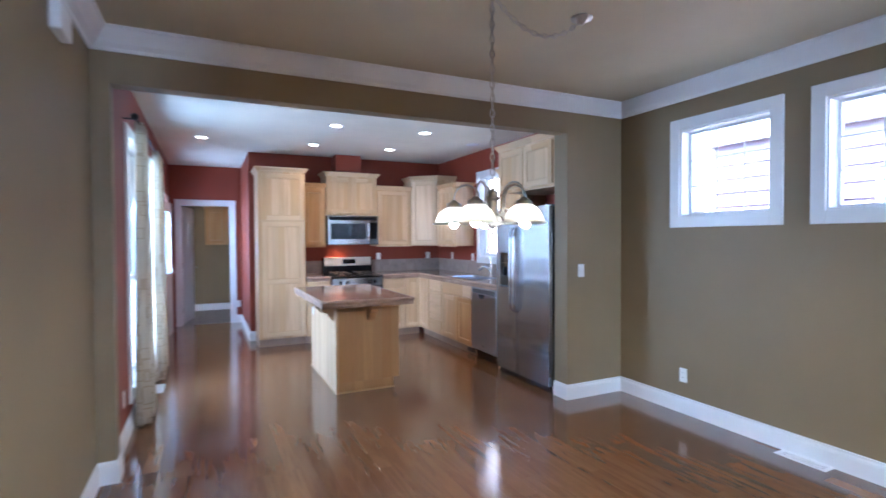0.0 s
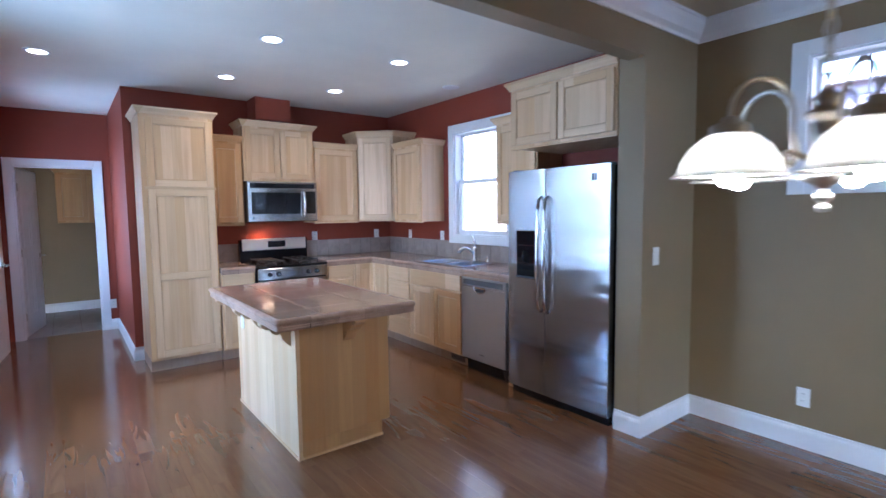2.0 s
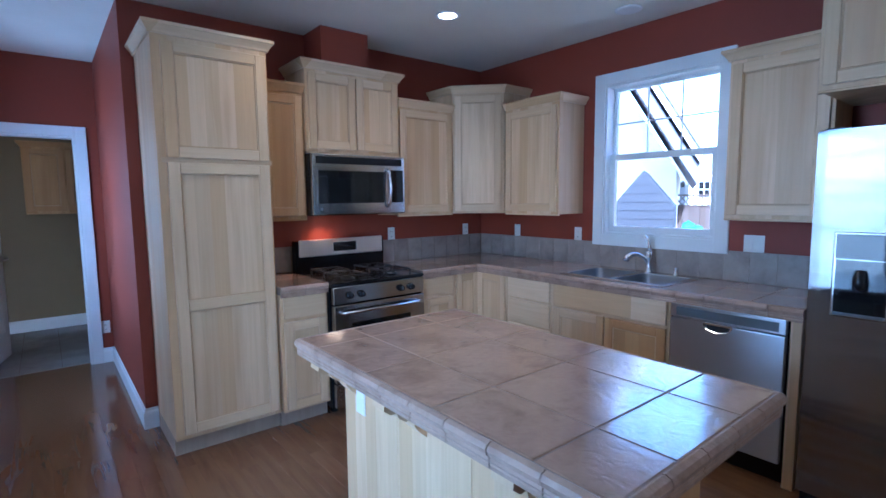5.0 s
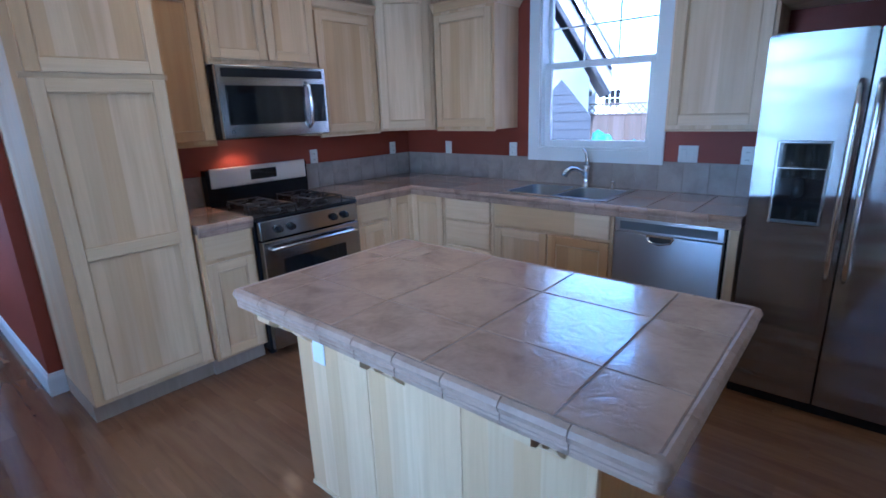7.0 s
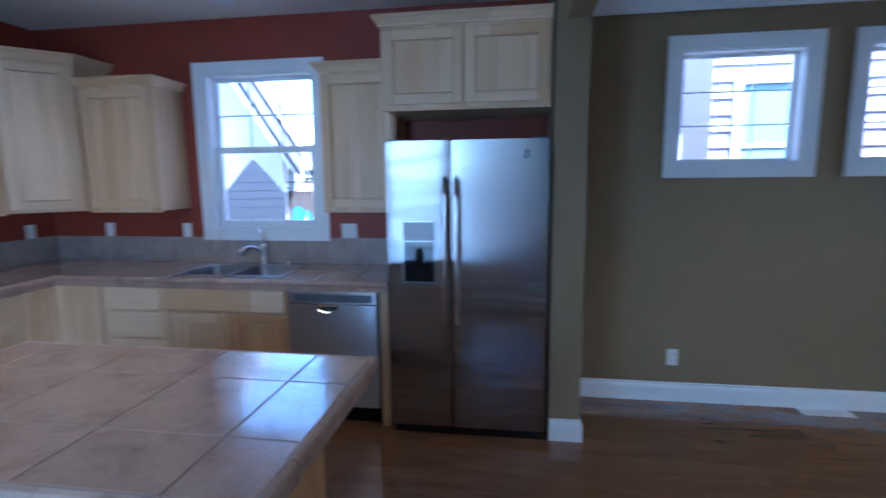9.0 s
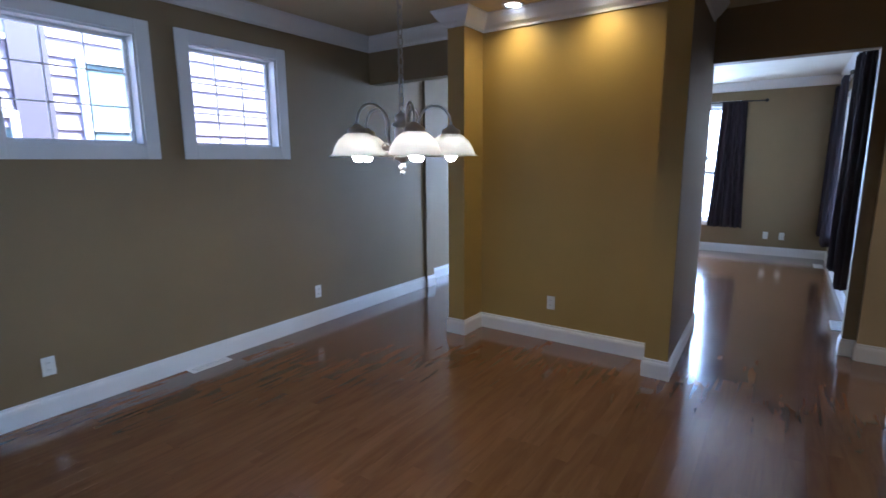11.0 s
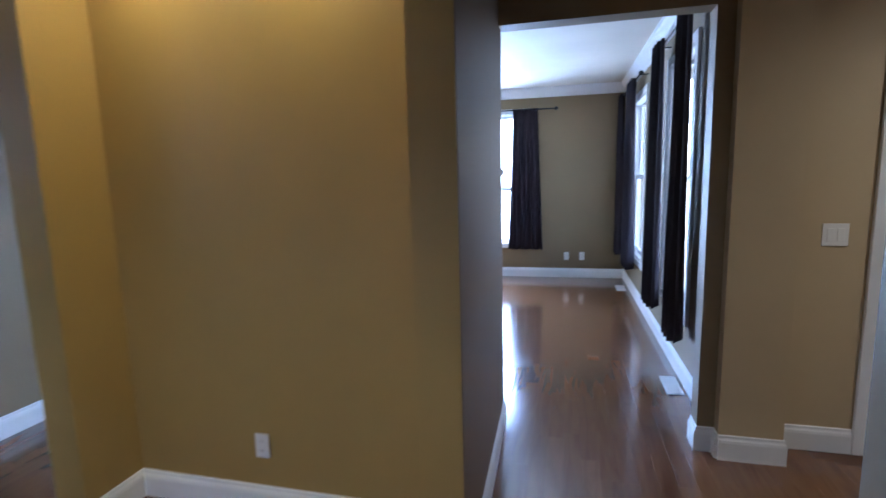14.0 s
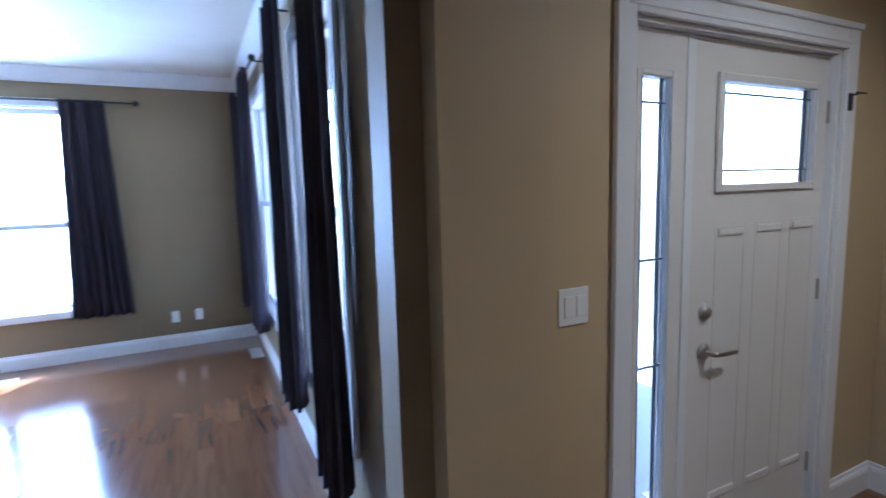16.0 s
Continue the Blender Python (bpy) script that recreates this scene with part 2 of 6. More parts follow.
M_DWASH = brushed("brushed_dishwasher_steel", (0.46, 0.47, 0.50), 0.33)
bsdf(M_DWASH).inputs["Anisotropic Rotation"].default_value = 0.25
bsdf(M_DWASH).inputs["Anisotropic"].default_value = 0.96
tang = nd(M_DWASH, "ShaderNodeTangent")
tang.direction_type, tang.axis = "RADIAL", "Z"
ln(M_DWASH, tang.outputs[0], bsdf(M_DWASH).inputs["Tangent"])
M_CHAMP = brushed("champagne_steel", (0.82, 0.77, 0.68), 0.34)
M_CHROME = mat("polished_chrome", (0.75, 0.76, 0.78), 0.12, 1.0)
M_NICKEL = mat("satin_nickel", (0.50, 0.47, 0.42), 0.3, 1.0)
M_BLACK = mat("black_enamel", (0.012, 0.012, 0.014), 0.18)
bsdf(M_BLACK).inputs["Specular IOR Level"].default_value = 0.3
M_IRON = mat("cast_iron", (0.010, 0.010, 0.012), 0.4)
M_DKGLASS = mat("black_glass", (0.010, 0.011, 0.013), 0.05)
M_GREY = mat("grey_plastic", (0.10, 0.11, 0.12), 0.4)
M_PLATE = mat("white_plastic", (0.80, 0.80, 0.78), 0.35)
M_SLOT = mat("dark_slot", (0.03, 0.03, 0.03), 0.6)
M_TILE = stone_tile("slate_counter_tile", (0.45, 0.295, 0.205), (0.29, 0.18, 0.12), 0.24, 0.75)
bsdf(M_TILE).inputs["Specular IOR Level"].default_value = 0.5
bsdf(M_TILE).inputs["Coat Weight"].default_value = 0.9
bsdf(M_TILE).inputs["Coat Roughness"].default_value = 0.10
bsdf(M_TILE).inputs["Coat IOR"].default_value = 1.6
M_EDGE = stone_tile("slate_edge_tile", (0.40, 0.275, 0.20), (0.24, 0.155, 0.11), 0.42, 0.8, True)
bsdf(M_EDGE).inputs["Specular IOR Level"].default_value = 0.3
M_SPLASH = stone_tile("slate_splash_tile", (0.34, 0.285, 0.245), (0.24, 0.20, 0.175), 0.35, 0.4)
M_GROUT = paint("tan_grout", (0.24, 0.18, 0.14), 0.9, 0.5)
M_FLOOR = plank_wood("cherry_plank")
M_SUBFLOOR = paint("plank_joint", (0.125, 0.060, 0.032), 0.7, 0.3)
M_LTILE = stone_tile("laundry_tile", (0.33, 0.31, 0.28), (0.25, 0.23, 0.21), 0.4, 0.2)
M_GLASS = glass("clear_glass")
M_LEADED = glass("leaded_glass", 0.05, (0.45, 0.50, 0.55))
M_SHADE = mat("frosted_glass", (0.62, 0.59, 0.53), 0.3)
thin = nd(M_SHADE, "ShaderNodeBsdfTranslucent")
thin.inputs["Color"].default_value = (0.94, 0.92, 0.87, 1)
both = nd(M_SHADE, "ShaderNodeMixShader")
both.inputs[0].default_value = 0.27
ln(M_SHADE, bsdf(M_SHADE).outputs[0], both.inputs[1])
ln(M_SHADE, thin.outputs[0], both.inputs[2])
ln(M_SHADE, both.outputs[0], M_SHADE.node_tree.nodes["Material Output"].inputs["Surface"])
M_BULB = emitter("lit_bulb", (1.0, 0.90, 0.74), 8.0)
M_CAN = emitter("lit_can_lens", (1.0, 0.93, 0.82), 1.1)
M_CURTAIN = fabric("dark_curtain_cloth", (0.017, 0.010, 0.016), (0.026, 0.016, 0.024))

# ---- mesh helpers ----


def finish(name, bm, material, parent=None, label="", smooth=False, loc=None):
    bmesh.ops.recalc_face_normals(bm, faces=bm.faces[:])
    me = bpy.data.meshes.new(name)
    bm.to_mesh(me)
    bm.free()
    me.materials.append(material)
    if smooth:
        me.polygons.foreach_set("use_smooth", [True] * len(me.polygons))
    ob = new(name, me)
    if parent is not None:
        ob.parent = parent
    if loc is not None:
        ob.location = loc
    if label:
        ob["label"] = label
    return ob


def part(name, bm, material, parent, label="", smooth=False):
    return finish(name, bm, material, parent, label, smooth)


def thing(name, at=(0, 0, 0), turn=0, label="", category="", group="", kind=""):
    ob = new(name)
    ob.empty_display_size = 0.1
    ob.matrix_world = pose(*at, 0, 0, turn)
    return tagged(ob, label, category, group, kind)


def bx(bm, x0, x1, y0, y1, z0, z1, bev=0.0, seg=2):
    vs = [bm.verts.new((x, y, z)) for x in (x0, x1) for y in (y0, y1) for z in (z0, z1)]
    fs = [bm.faces.new([vs[i] for i in f]) for f in ((0, 1, 3, 2), (4, 6, 7, 5), (0, 4, 5, 1), (2, 3, 7, 6), (0, 2, 6, 4), (1, 5, 7, 3))]
    if bev > 0:
        es = list({e for f in fs for e in f.edges})
        bmesh.ops.bevel(bm, geom=es, offset=bev, segments=seg, affect="EDGES", profile=0.5)
    return bm


def box(x0, x1, y0, y1, z0, z1, bev=0.0, seg=2):
    return bx(bmesh.new(), x0, x1, y0, y1, z0, z1, bev, seg)


def tube(bm, pts, r, seg=10, closed=False):
    """A round bar along points; r may be a number or one for each point."""
    pts = [Vector(p) for p in pts]
    n = len(pts)
    rings = []
    up = Vector((0.31, 0.17, 0.93))
    for i, p in enumerate(pts):
        a = pts[i - 1] if (i or closed) else p
        b = pts[(i + 1) % n] if (i < n - 1 or closed) else p
        d = (b - a).normalized()
        u = d.cross(up)
        if u.length < 1e-3:
            u = d.cross(Vector((1, 0, 0)))
        u.normalize()
        w = d.cross(u)
        rr = r[i] if isinstance(r, (list, tuple)) else r
        rings.append([bm.verts.new(p + rr * (math.cos(2 * math.pi * k / seg) * u + math.sin(2 * math.pi * k / seg) * w)) for k in range(seg)])
    for i in range(n if closed else n - 1):
        A, B = rings[i], rings[(i + 1) % n]
        for k in range(seg):
            bm.faces.new((A[k], A[(k + 1) % seg], B[(k + 1) % seg], B[k]))
    if not closed:
        bm.faces.new(rings[0][::-1])
        bm.faces.new(rings[-1])
    return bm


def lathe(bm, prof, at=(0, 0, 0), seg=20, axis="z"):
    """Turns a profile of (radius, height) about an axis through at."""
    rings = []
    for r, h in prof:
        ring = []
        for k in range(seg):
            c, s = r * math.cos(2 * math.pi * k / seg), r * math.sin(2 * math.pi * k / seg)
            p = {"z": (c, s, h), "y": (c, h, s), "x": (h, c, s)}[axis]
            ring.append(bm.verts.new((at[0] + p[0], at[1] + p[1], at[2] + p[2])))
        rings.append(ring)
    for A, B in zip(rings, rings[1:]):
        for k in range(seg):
            bm.faces.new((A[k], A[(k + 1) % seg], B[(k + 1) % seg], B[k]))
    for R in (rings[0], rings[-1]):
        try:
            bm.faces.new(R)
        except ValueError:
            pass
    return bm


def sweep(bm, prof, path, cap=True):
    """Runs a profile of (out, up) along a level path; out is to the right of the way."""
    n = len(path)
    P = [Vector((p[0], p[1], 0)) for p in path]
    rings = []
    for i in range(n):
        d0 = (P[i] - P[i - 1]).normalized() if i else None
        d1 = (P[i + 1] - P[i]).normalized() if i < n - 1 else None
        r0 = Vector((d0.y, -d0.x, 0)) if d0 else None
        r1 = Vector((d1.y, -d1.x, 0)) if d1 else None
        if r0 and r1:
            o = (r0 + r1)
            o = o / max(0.2, o.dot(r1))
        else:
            o = r0 or r1
        rings.append([bm.verts.new((P[i].x + o.x * a, P[i].y + o.y * a, path[i][2] + h)) for a, h in prof])
    m = len(prof)
    for A, B in zip(rings, rings[1:]):
        for k in range(m):
            bm.faces.new((A[k], A[(k + 1) % m], B[(k + 1) % m], B[k]))
    if cap:
        bm.faces.new(rings[0][::-1])
        bm.faces.new(rings[-1])
    return bm


def wall(name, along, a0, a1, t0, t1, z0, z1, material, holes=(), label="painted plaster wall", m=None):
    """A wall of real thickness that runs along x or y, with holes (a, b, bottom, top) cut through it."""
    bm = bmesh.new()
    us = sorted({a0, a1, *[h[i] for h in holes for i in (0, 1)]})
    zs = sorted({z0, z1, *[h[i] for h in holes for i in (2, 3)]})
    us = [u for u in us if a0 <= u <= a1]
    zs = [z for z in zs if z0 <= z <= z1]
    memo = {}

    def V(u, t, z):
        k = (round(u, 5), t, round(z, 5))
        if k not in memo:
            memo[k] = bm.verts.new((u, t, z) if along == "x" else (t, u, z))
        return memo[k]

    def solid(i, j):
        if not (0 <= i < len(us) - 1 and 0 <= j < len(zs) - 1):
            return False
        u, z = (us[i] + us[i + 1]) / 2, (zs[j] + zs[j + 1]) / 2
        return not any(h[0] < u < h[1] and h[2] < z < h[3] for h in holes)

    for i in range(len(us) - 1):
        for j in range(len(zs) - 1):
            if not solid(i, j):
                continue
            u, v, p, q = us[i], us[i + 1], zs[j], zs[j + 1]
            for t in (t0, t1):
                bm.faces.new((V(u, t, p), V(v, t, p), V(v, t, q), V(u, t, q)))
            if not solid(i - 1, j):
                bm.faces.new((V(u, t0, p), V(u, t1, p), V(u, t1, q), V(u, t0, q)))
            if not solid(i + 1, j):
                bm.faces.new((V(v, t0, p), V(v, t1, p), V(v, t1, q), V(v, t0, q)))
            if not solid(i, j - 1):
                bm.faces.new((V(u, t0, p), V(v, t0, p), V(v, t1, p), V(u, t1, p)))
            if not solid(i, j + 1):
                bm.faces.new((V(u, t0, q), V(v, t0, q), V(v, t1, q), V(u, t1, q)))
    if m is not None:
        bm.transform(m)
    return tagged(finish(name, bm, material), label, "wall", kind="structure")


BASE = [(0, 0), (0.016, 0), (0.016, 0.095), (0.013, 0.108), (0.007, 0.118), (0.006, 0.132), (0, 0.135)]
CROWN = [(0, 0), (0.012, 0.0), (0.018, 0.018), (0.045, 0.040), (0.080, 0.085), (0.092, 0.108), (0.100, 0.112), (0.100, 0.128), (0, 0.128)]
H = 2.70


def baseboard(path, label="white painted baseboard with a moulded top edge", m=None):
    bm = sweep(bmesh.new(), BASE, [(x, y, 0.0) for x, y in path])
    if m is not None:
        bm.transform(m)
    return tagged(finish("baseboard", bm, M_TRIM), label, "baseboard", kind="structure")


def crown(path, m=None, z=None):
    zz = (H if z is None else z) - 0.128
    bm = sweep(bmesh.new(), CROWN, [(x, y, zz) for x, y in path])
    if m is not None:
        bm.transform(m)
    return tagged(finish("trim", bm, M_TRIM), "white stepped crown moulding under the ceiling", "crown moulding", kind="structure")


# ---- large structure ----
LIV = Matrix.Translation((-0.70, -0.12, 0)) @ pose(0, 0, 0, 0, 0, 0.4)
HALL = Matrix.Translation((0.455, 1.258, 0)) @ pose(0, 0, 0, 0, 0, 1.6) @ Matrix.Translation((-0.455, -1.258, 0))

wall("wall_east_dining", "y", 0.085, 4.60, 3.43, 3.58, 0, H, M_GREEN, [(3.16, 3.89, 1.625, 2.335), (2.085, 2.815, 1.625, 2.335)], "olive brown painted wall with two high windows")
wall("wall_east_kitchen", "y", 4.60, 8.60, 3.43, 3.58, 0, H, M_RED, [(6.365, 7.195, 1.19, 2.315)], "brick red painted kitchen wall with a window")
wall("wall_north_kitchen", "x", 0.44, 3.43, 8.60, 8.75, 0, H, M_RED, (), "brick red painted kitchen wall behind the cabinets")
wall("wall_pantry_side", "y", 8.75, 10.40, 0.44, 0.56, 0, H, M_RED, (), "brick red painted return wall beside the pantry")
wall("wall_north_passage", "x", -0.81, 0.44, 10.40, 10.52, 0, H, M_RED, [(-0.50, 0.27, -0.01, 2.045)], "brick red painted wall with a door opening")
wall("wall_west_kitchen", "y", 4.66, 10.40, -0.81, -0.66, 0, H, M_RED, [(5.50, 7.40, 0.30, 2.25), (9.05, 9.85, -0.01, 2.05)], "brick red painted wall with a patio window")
wall("wall_kitchen_pier", "x", 2.79, 3.43, 4.54, 4.72, 0, H, M_GREEN, (), "olive brown painted pier beside the fridge")
wall("wall_kitchen_header", "x", -0.62, 2.79, 4.54, 4.66, 2.385, H, M_GREEN, (), "olive brown painted header over the wide opening")
wall("wall_kitchen_west_pier", "x", -0.90, -0.62, 4.54, 4.66, 0, H, M_GREEN, (), "olive brown painted pier of the wide opening")
wall("wall_west_dining", "y", 1.18, 4.54, -0.84, -0.72, 0, H, M_GREEN, (), "olive brown painted wall beside the hall")
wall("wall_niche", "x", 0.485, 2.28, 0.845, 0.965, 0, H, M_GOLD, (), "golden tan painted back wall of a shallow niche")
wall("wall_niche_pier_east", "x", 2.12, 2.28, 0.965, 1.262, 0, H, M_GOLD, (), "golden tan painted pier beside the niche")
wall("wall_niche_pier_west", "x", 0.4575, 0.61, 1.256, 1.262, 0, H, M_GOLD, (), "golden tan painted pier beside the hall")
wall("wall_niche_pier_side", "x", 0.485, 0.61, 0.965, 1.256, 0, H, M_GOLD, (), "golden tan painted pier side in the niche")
wall("wall_passage_header", "x", 2.28, 3.43, 0.845, 0.965, 2.27, H, M_GREEN, (), "olive painted header over the side passage")
# this side of the pier is coloured darker to stand in for shade
wall("wall_hall", "y", -0.11, 1.254, 0.455, 0.575, 0, H, M_HALL_SHADE, (), "painted hall wall, its shade put in as dark brown", HALL)
wall("wall_core_south", "x", 0.62, 2.28, -0.11, 0.01, 0, H, M_GREEN, (), "olive painted wall of the core")
wall("wall_core_east", "y", 0.01, 0.845, 2.16, 2.28, 0, H, M_GREEN, (), "olive painted wall of the side passage")
wall("wall_living_header", "x", -0.565, 0.488, -0.11, 0.015, 2.285, H, M_GREEN, (), "olive brown painted header over the living room opening")
wall("wall_living_jamb", "x", -0.72, -0.565, -0.11, 0.015, 0, H, M_GREEN, (), "olive brown painted jamb of the living room opening")
wall("wall_foyer_pier", "x", -0.95, -0.65, -0.24, 0.09, 0, H, M_FOYER, (), "golden tan painted pier in the foyer")
wall("wall_foyer_door", "x", -3.05, -0.95, -0.24, -0.10, 0, H, M_FOYER, [(-2.59, -1.415, -0.01, 2.045)], "golden tan painted wall round the front door")
wall("wall_foyer_west", "y", -0.24, 3.4, -3.20, -3.05, 0, H, M_FOYER, (), "golden tan painted foyer wall")
wall("wall_foyer_north", "x", -3.05, -0.84, 3.28, 3.40, 0, H, M_FOYER, (), "golden tan painted foyer wall")
# living room
LL = 4.46
wall("wall_living_west", "y", -LL, -0.005, -0.15, 0.0, 0, H, M_GREEN, [(-1.62, -0.79, 0.50, 2.33), (-3.90, -2.80, 0.50, 2.33)], "olive khaki painted wall with two tall windows", LIV)
wall("wall_living_south", "x", -0.15, 4.20, -LL - 0.15, -LL, 0, H, M_GREEN, [(1.36, 3.06, 0.50, 2.36)], "olive khaki painted wall with a wide window", LIV)
wall("wall_living_east", "y", -4.6, 0.085, 3.60, 3.75, 0, H, M_GREEN, (), "olive khaki painted wall of the living room")
wall("wall_passage_jamb", "x", 3.40, 3.60, -0.06, 0.085, 0, H, M_GREEN, (), "olive painted corner of the side passage")
# laundry room beyond the kitchen door
wall("wall_laundry_east", "y", 10.52, 12.3, 0.62, 0.74, 0, H, M_GREEN, (), "olive painted laundry wall")
wall("wall_laundry_north", "x", -1.2, 0.62, 12.3, 12.42, 0, H, M_GREEN, (), "olive painted laundry wall")
wall("wall_laundry_west", "y", 10.52, 12.3, -1.32, -1.2, 0, H, M_GREEN, (), "olive painted laundry wall")

for nm, b, lab in (("ceiling_kitchen", (-1.4, 3.58, 4.60, 12.42), "matt white kitchen ceiling with recessed cans"),
                   ("ceiling_dining", (-3.2, 3.58, 0.0, 4.60), "matt tan dining room ceiling"),
                   ("ceiling_living", (-1.0, 4.3, -5.0, 0.0), "white living room ceiling")):
    tagged(finish(nm, box(b[0], b[1], b[2], b[3], H, H + 0.12), M_DCEIL if nm == "ceiling_dining" else M_CEIL), lab, "ceiling", kind="structure")
floor_bm = box(-0.86, 3.66, -5.0, 10.46, -0.10, -0.006)
bx(floor_bm, -3.2, -0.86, -0.24, 3.4, -0.10, -0.006)
floor_ob = tagged(finish("floor", floor_bm, M_SUBFLOOR), "dark cherry hardwood floor of glossy narrow planks", "floor", kind="structure")
laundry_floor = tagged(finish("floor_laundry", box(-1.32, 0.74, 10.46, 12.42, -0.10, -0.004), M_GROUT), "grey tiled laundry floor", "floor", kind="structure")

# baseboards; the room is on the right of the way
baseboard([(3.43, 0.085), (3.43, 4.54), (2.79, 4.54), (2.79, 4.72)][::-1])
baseboard([(2.28, 0.01), (2.28, 1.262), (2.12, 1.262), (2.12, 0.965), (0.61, 0.965), (0.61, 1.262), (0.455, 1.262), (0.494, -0.11)])
baseboard([(-0.65, 0.09), (-0.65, 0.015), (-0.565, 0.015), (-0.565, -0.11)][::-1])
baseboard([(-1.335, -0.10), (-0.95, -0.10), (-0.95, 0.09), (-0.65, 0.09)][::-1])
baseboard([(-3.05, 3.28), (-3.05, -0.10), (-2.67, -0.10)][::-1])
baseboard([(-0.66, 4.66), (-0.62, 4.66), (-0.62, 4.54), (-0.72, 4.54), (-0.72, 1.18), (-0.84, 1.18), (-0.84, 3.28)][::-1])
baseboard([(-0.66, 8.9), (-0.66, 4.66)][::-1])
baseboard([(0.355, 10.40), (0.44, 10.40), (0.44, 8.60), (0.55, 8.60)])
baseboard([(0.0, -0.02), (0.0, -LL), (4.1, -LL)][::-1], m=LIV)
baseboard([(3.60, -4.5), (3.60, -0.06), (3.40, -0.06), (3.40, 0.085)][::-1])
baseboard([(0.62, 10.52), (0.62, 12.3), (-1.2, 12.3), (-1.2, 10.52)][::-1])
# crown mouldings
crown([(-0.72, 1.18), (-0.72, 4.54), (3.43, 4.54), (3.43, 0.965), (2.28, 0.965), (2.28, 1.262), (2.12, 1.262), (2.12, 0.965), (0.61, 0.965), (0.61, 1.262), (0.455, 1.262), (0.485, 0.2)])
crown([(4.1, -LL), (0.0, -LL), (0.0, -0.02)], LIV)


def casing(bm, u0, u1, z0, z1, w=0.088, d=0.02, foot=False):
    """Flat casing round an opening, in the plane y = 0, proud by d toward -y."""
    bx(bm, u0 - w, u0, -d, 0, z0 if foot else z0 - w, z1 + w, 0.003, 1)
    bx(bm, u1, u1 + w, -d, 0, z0 if foot else z0 - w, z1 + w, 0.003, 1)
    bx(bm, u0, u1, -d, 0, z1, z1 + w, 0.003, 1)
    if not foot:
        bx(bm, u0, u1, -d, 0, z0 - w, z0, 0.003, 1)
    return bm


def sash(win, u0, u1, z0, z1, y, cols, rows, frame=0.035, bar=0.016):
    bm = bmesh.new()
    bx(bm, u0, u0 + frame, y, y + 0.035, z0, z1, 0.002, 1)
    bx(bm, u1 - frame, u1, y, y + 0.035, z0, z1, 0.002, 1)
    bx(bm, u0 + frame, u1 - frame, y, y + 0.035, z0, z0 + frame, 0.002, 1)
    bx(bm, u0 + frame, u1 - frame, y, y + 0.035, z1 - frame, z1, 0.002, 1)
    fr = part("window_frame", bm, M_TRIM, win, "white vinyl sash")
    a0, a1, b0, b1 = u0 + frame, u1 - frame, z0 + frame, z1 - frame
    p = part("pane", box(a0, a1, y + 0.014, y + 0.018, b0, b1), M_GLASS, fr, "clear glass pane")
    p.visible_shadow = False
    for i in range(1, cols):
        u = a0 + (a1 - a0) * i / cols
        part("muntin", box(u - bar / 2, u + bar / 2, y + 0.006, y + 0.013, b0, b1), M_TRIM, fr)
    for j in range(1, rows):
        z = b0 + (b1 - b0) * j / rows
        part("muntin", box(a0, a1, y + 0.005, y + 0.0125, z - bar / 2, z + bar / 2), M_TRIM, fr)


def window(name, at, turn, w, z0, z1, depth=0.15, kind="grid", label="", m=None, casew=0.088):
    """A cased window; its frame runs along local x from 0 to w, the room is toward -y."""
    win = thing(name, (0, 0, 0), 0, label, "window", kind="structure")
    win.matrix_world = (m or Matrix()) @ pose(at[0], at[1], 0, 0, 0, turn)
    part("window_casing", casing(bmesh.new(), 0, w, z0, z1, casew), M_TRIM, win, "flat white casing")
    bm = bmesh.new()
    for b in ((0, 0.012, z0, z1), (w - 0.012, w, z0, z1), (0.012, w - 0.012, z1 - 0.012, z1)):
        bx(bm, b[0], b[1], -0.001, depth - 0.04, b[2], b[3])
    part("window_jamb", bm, M_TRIM, win)
    part("window_sill", box(0.012, w - 0.012, -0.001, depth - 0.04, z0, z0 + 0.014, 0.003, 1), M_TRIM, win)
    i0, i1, j0, j1 = 0.012, w - 0.012, z0 + 0.014, z1 - 0.012
    if kind == "grid":
        sash(win, i0, i1, j0, j1, depth - 0.060, 3, 3, 0.020, 0.009)
    elif kind == "hung":
        mid = (j0 + j1) / 2 + 0.025
        sash(win, i0, i1, mid - 0.02, j1, depth - 0.060, 3, 2, 0.026, 0.011)
        sash(win, i0, i1, j0, mid + 0.02, depth - 0.098, 1, 1, 0.045)
    else:
        mid = (i0 + i1) / 2
        zm = j0 + (j1 - j0) * 0.42
        for a, b in ((i0, mid - 0.01), (mid + 0.01, i1)):
            sash(win, a, b, zm, j1, depth - 0.060, 1, 1, 0.045)
            sash(win, a, b, j0, zm + 0.03, depth - 0.098, 1, 1, 0.045)
        part("mullion", box(mid - 0.012, mid + 0.012, depth - 0.1, depth - 0.02, j0, j1), M_TRIM, win)
    return win


# turn -90: local x runs toward -y, local y toward +x
window("window_1", (3.43, 3.89), -90, 0.73, 1.625, 2.335, label="high square window with a white casing and grid")
window("window_2", (3.43, 2.815), -90, 0.73, 1.625, 2.335, label="high square window with a white casing and grid")
window("window_3", (3.43, 7.195), -90, 0.83, 1.19, 2.315, kind="hung", label="white double hung window over the kitchen sink")
# turn 90: local x toward +y, local y toward -x
window("window_4", (0, -1.62), 90, 0.83, 0.50, 2.33, kind="hung", label="tall white window beside dark curtains", m=LIV, casew=0.07)
window("window_5", (0, -3.90), 90, 1.10, 0.50, 2.33, kind="hung", label="tall white window in the room corner", m=LIV, casew=0.07)
